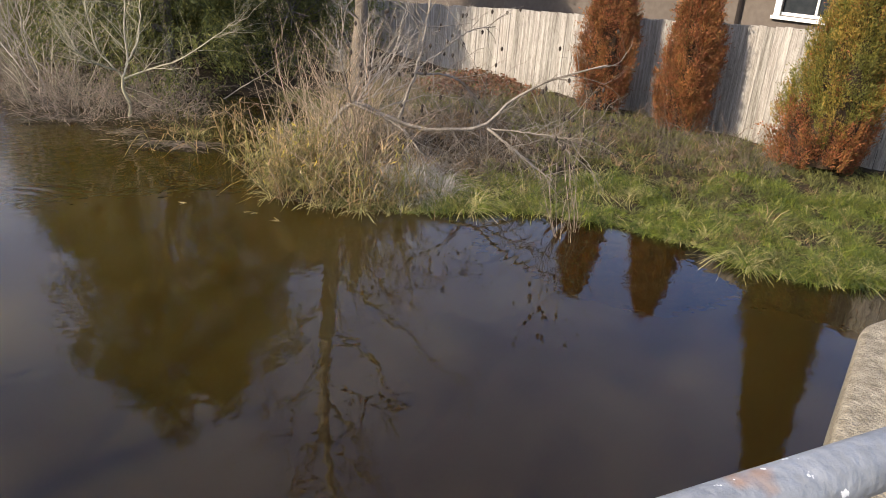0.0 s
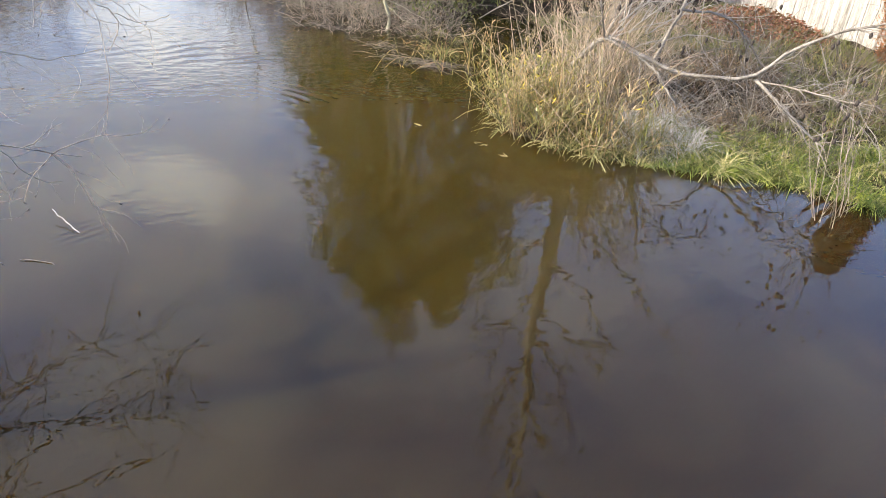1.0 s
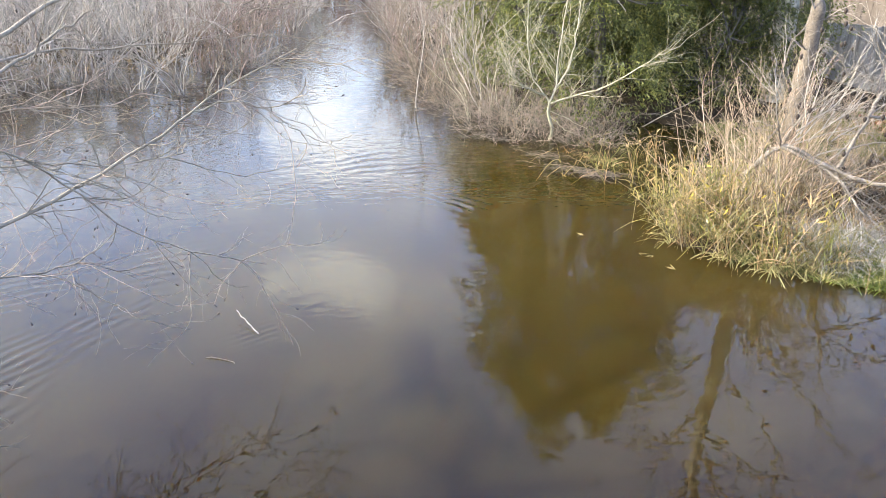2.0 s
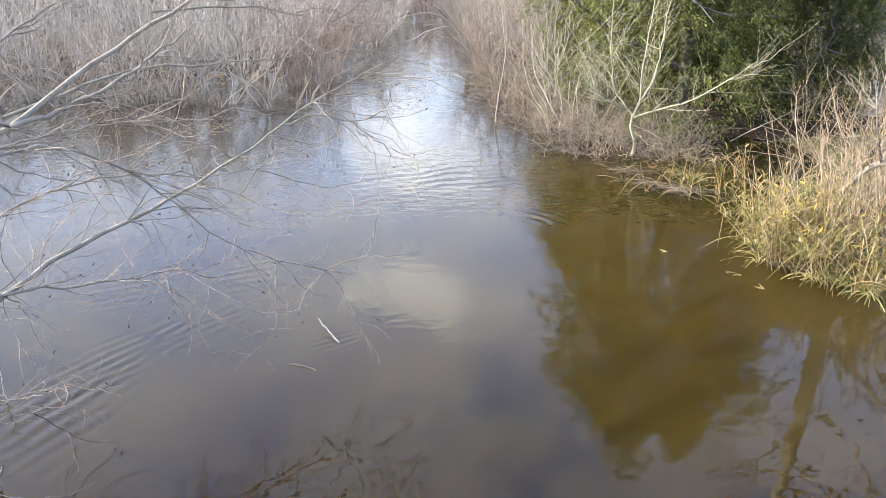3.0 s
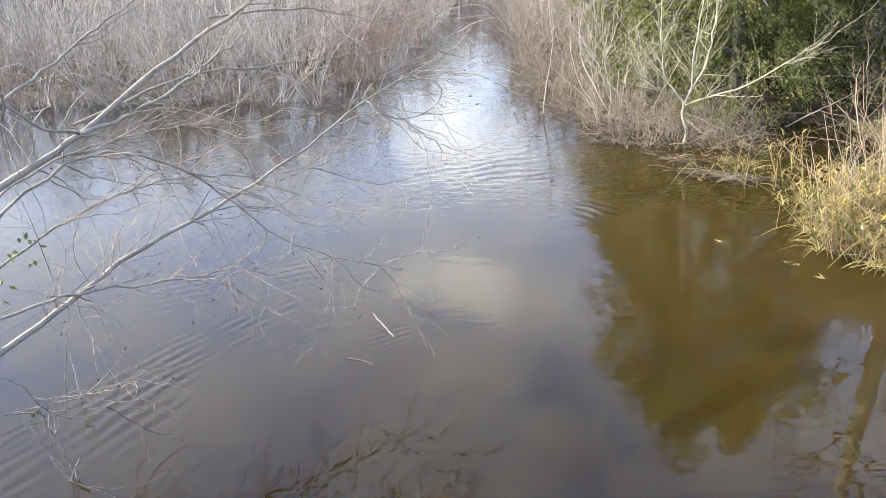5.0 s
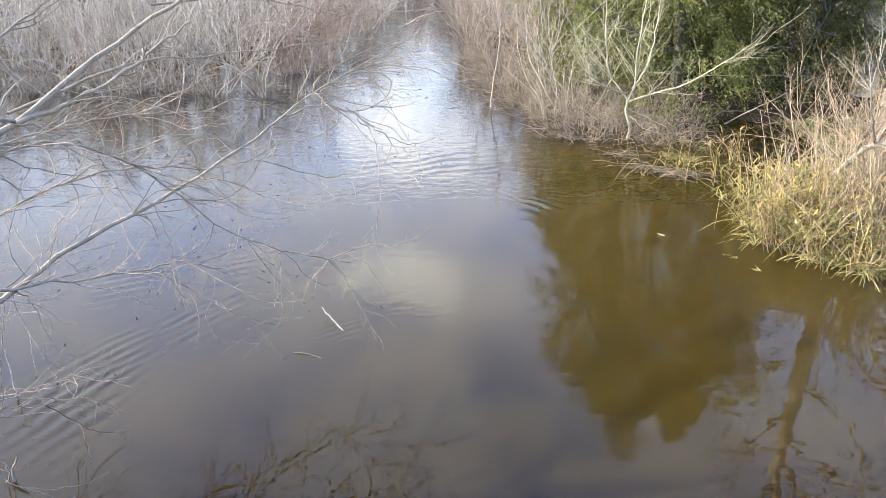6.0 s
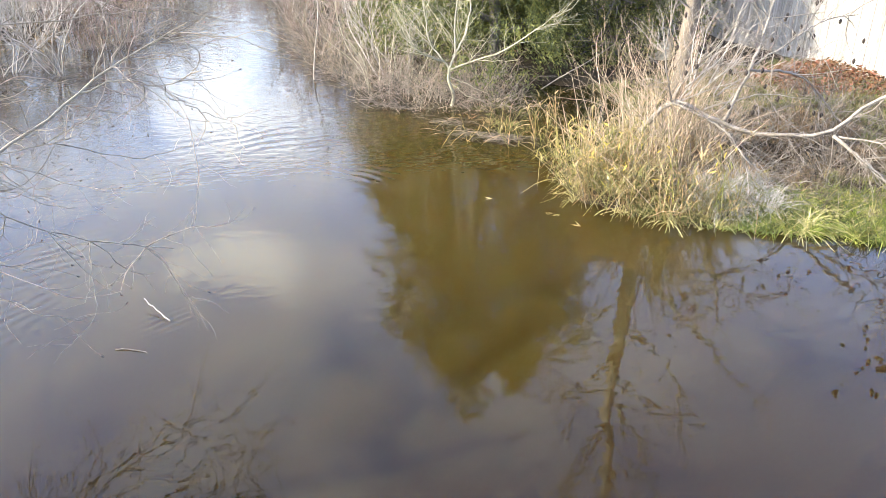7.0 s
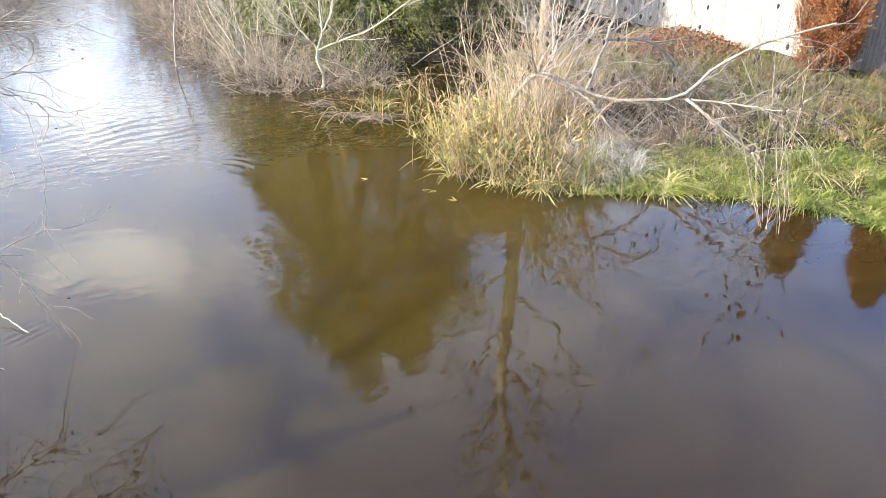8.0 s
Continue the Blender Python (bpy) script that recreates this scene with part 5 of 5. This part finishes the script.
reeds("reeds", 6, 900, (3.7, 6.2, 5.8, 8.8), near_point, 0.25, 1.0, "reed", "reed", "yellow dead reeds crowding the bank point", 6, 0.9)
reeds("green_reeds", 7, 420, (3.7, 6.4, 5.6, 8.8), near_point, 0.3, 0.9, "reed_green", "reed_green", "yellow-green reed leaves on the bank point", 7, 0.8)
reeds("pale_reeds", 14, 260, (4.0, 6.0, 6.0, 9.0), lambda x, y: inside(BANK_POLY, x, y) & (np.hypot((x - 4.85) / 0.8, (y - 7.5) / 1.1) < 1), 0.5, 1.3, "dry_stem", "reed", "bleached dead stalks on the bank point", 4, 0.7, 0.25)
reeds("reed_edge", 8, 45, (4.2, 5.6, 8.2, 10.2), lambda x, y: (distance(BANK, x, y) < 0.4), 0.3, 0.85, "reed_green", "reed_green", "sparse yellow-green reeds round the inlet", 5, 0.5, 0.32)
reeds("reed_row", 9, 28, (3.6, 5.8, 9.6, 11.2), lambda x, y: (distance(BANK, x, y) < 0.5), 0.3, 0.8, "reed", "reed", "dead reeds in the shallow inlet", 5, 0.5, 0.3)
grass("pale_tuft", 10, 2600, (5.0, 6.5, 6.0, 7.2), lambda x, y: np.hypot(x - 5.75, y - 6.6) < 0.55, 0.2, 0.5, 0.006, "fluff", "pale fluffy seed heads in the grass", 1.0, 0.6, gaps=False)
grass("point_fringe", 17, 4200, (3.9, 6.2, 5.6, 8.8), lambda x, y: inside(BANK_POLY, x, y) & (distance(BANK, x, y) < 0.22), 0.16, 0.42, 0.010, "grass_straw", "straw and reed leaves trailing into the water", 1.5, 0.85)
grass("tangle_grass", 12, 3500, (4.0, 6.6, 6.0, 9.0), lambda x, y: inside(BANK_POLY, x, y) & (distance(BANK, x, y) > 0.2), 0.2, 0.5, 0.007, "grass_dry", "bleached grass tangled round the reeds", 1.3, 0.7)

M["weed_brown"] = material("weed_brown", (0.075, 0.05, 0.026), (0.20, 0.14, 0.07), 2.0, 0.85, island=0.5)


def weedy(x, y):
    d = np.full(np.shape(x), 9.0)
    for cx, cy, rx, ry in ((9.5, 6.0, 0.75, 0.4), (8.7, 6.9, 0.6, 0.4), (10.2, 4.9, 0.6, 0.35), (9.2, 4.2, 0.45, 0.3), (10.5, 7.0, 0.5, 0.5), (8.3, 3.1, 0.35, 0.25), (8.0, 8.6, 1.0, 0.7)):
        d = np.minimum(d, np.hypot((x - cx) / rx, (y - cy) / ry))
    return on_bank(x, y) & (d < 1 + 0.3 * np.sin(7 * x + 5 * y))


grass("dead_weeds", 18, 26000, (7.0, 11.6, 2.5, 9.5), weedy, 0.14, 0.36, 0.012, "weed_brown", "matted dark brown dead weeds in the grass", 1.3, 0.8, gaps=False)
grass("tangle_weeds", 19, 15000, (5.2, 8.8, 6.3, 9.5), lambda x, y: on_bank(x, y) & tangled(x, y), 0.08, 0.25, 0.009, "weed_brown", "dark dead weeds under the tangled twigs", 1.5, 0.7)

r3 = np.random.default_rng(33)
b = feet(r3, 9000, 8.6, 11.7, 8.6, 13.0, lambda x, y: (np.hypot((x - 10.6) / 1.3, (y - 10.6) / 1.7) < 1))
hh = np.clip(1 - np.hypot((b[:, 0] - 10.9) / 1.3, (b[:, 1] - 10.6) / 1.7), 0, 1)
b[:, 2] += 0.5 * hh * r3.random(len(b))
tagged(link("leaf_litter", mesh_of("leaf_litter", *leaves(r3, b, r3.normal(0, 1, b.shape) * (1, 1, 0.4), 0.06 + 0.05 * r3.random(len(b)), 0.035 + 0.02 * r3.random(len(b))), "dead_leaf")), "heap of russet dead leaves in front of the fence", "leaves", kind="stuff")
b = feet(r3, 420, 4.0, 6.2, 6.2, 8.4, near_point)
b[:, 2] += 0.15 + 0.7 * r3.random(len(b))
tagged(link("yellow_leaves", mesh_of("yellow_leaves", *leaves(r3, b, r3.normal(0, 1, b.shape) + (0, 0, -0.4), 0.07 + 0.06 * r3.random(len(b)), 0.016 + 0.012 * r3.random(len(b))), "yellow_leaf")), "bright yellow willow leaves caught in the reeds", "leaves", kind="stuff")


# ---- fence boards, last ----
def build_fence():
    fence = thing("board_fence", (11.9, 8.0, 0.2), "weathered pale wooden board fence with vertical boards", "fence")
    w, h = 0.14, 1.95
    bm = box((0.02, w - 0.003, h), (0, 0, -h / 2), 0.003)
    proto = bpy.data.meshes.new("board")
    bm.to_mesh(proto)
    bm.free()
    proto.materials.append(M["board"])
    r = np.random.default_rng(7)
    for k in range(104):
        y = 1.2 + k * w
        ob = link("board", proto, fence)
        ob.location = (r.normal(0, 0.003), y - 8.0, fence_top(y) - 0.2 + r.normal(0, 0.008))
        ob.rotation_euler = (r.normal(0, 0.004), 0, 0)
    tilt = math.degrees(math.atan(-0.062))
    for dz in (-0.25, -0.95, -1.6):
        part("rail", box((0.045, 14.6, 0.09), (0, 0, 0), 0.004, pose(0.035, 0.4, fence_top(8.4) - 0.2 + dz, tilt, 0, 0)), "fence_rail", fence)
    for k in range(7):
        y = 1.4 + k * 2.35
        part("post", box((0.09, 0.09, 2.0), (0.105, y - 8.0, fence_top(y) - 0.2 - 1.05), 0.005), "fence_rail", fence)


build_fence()
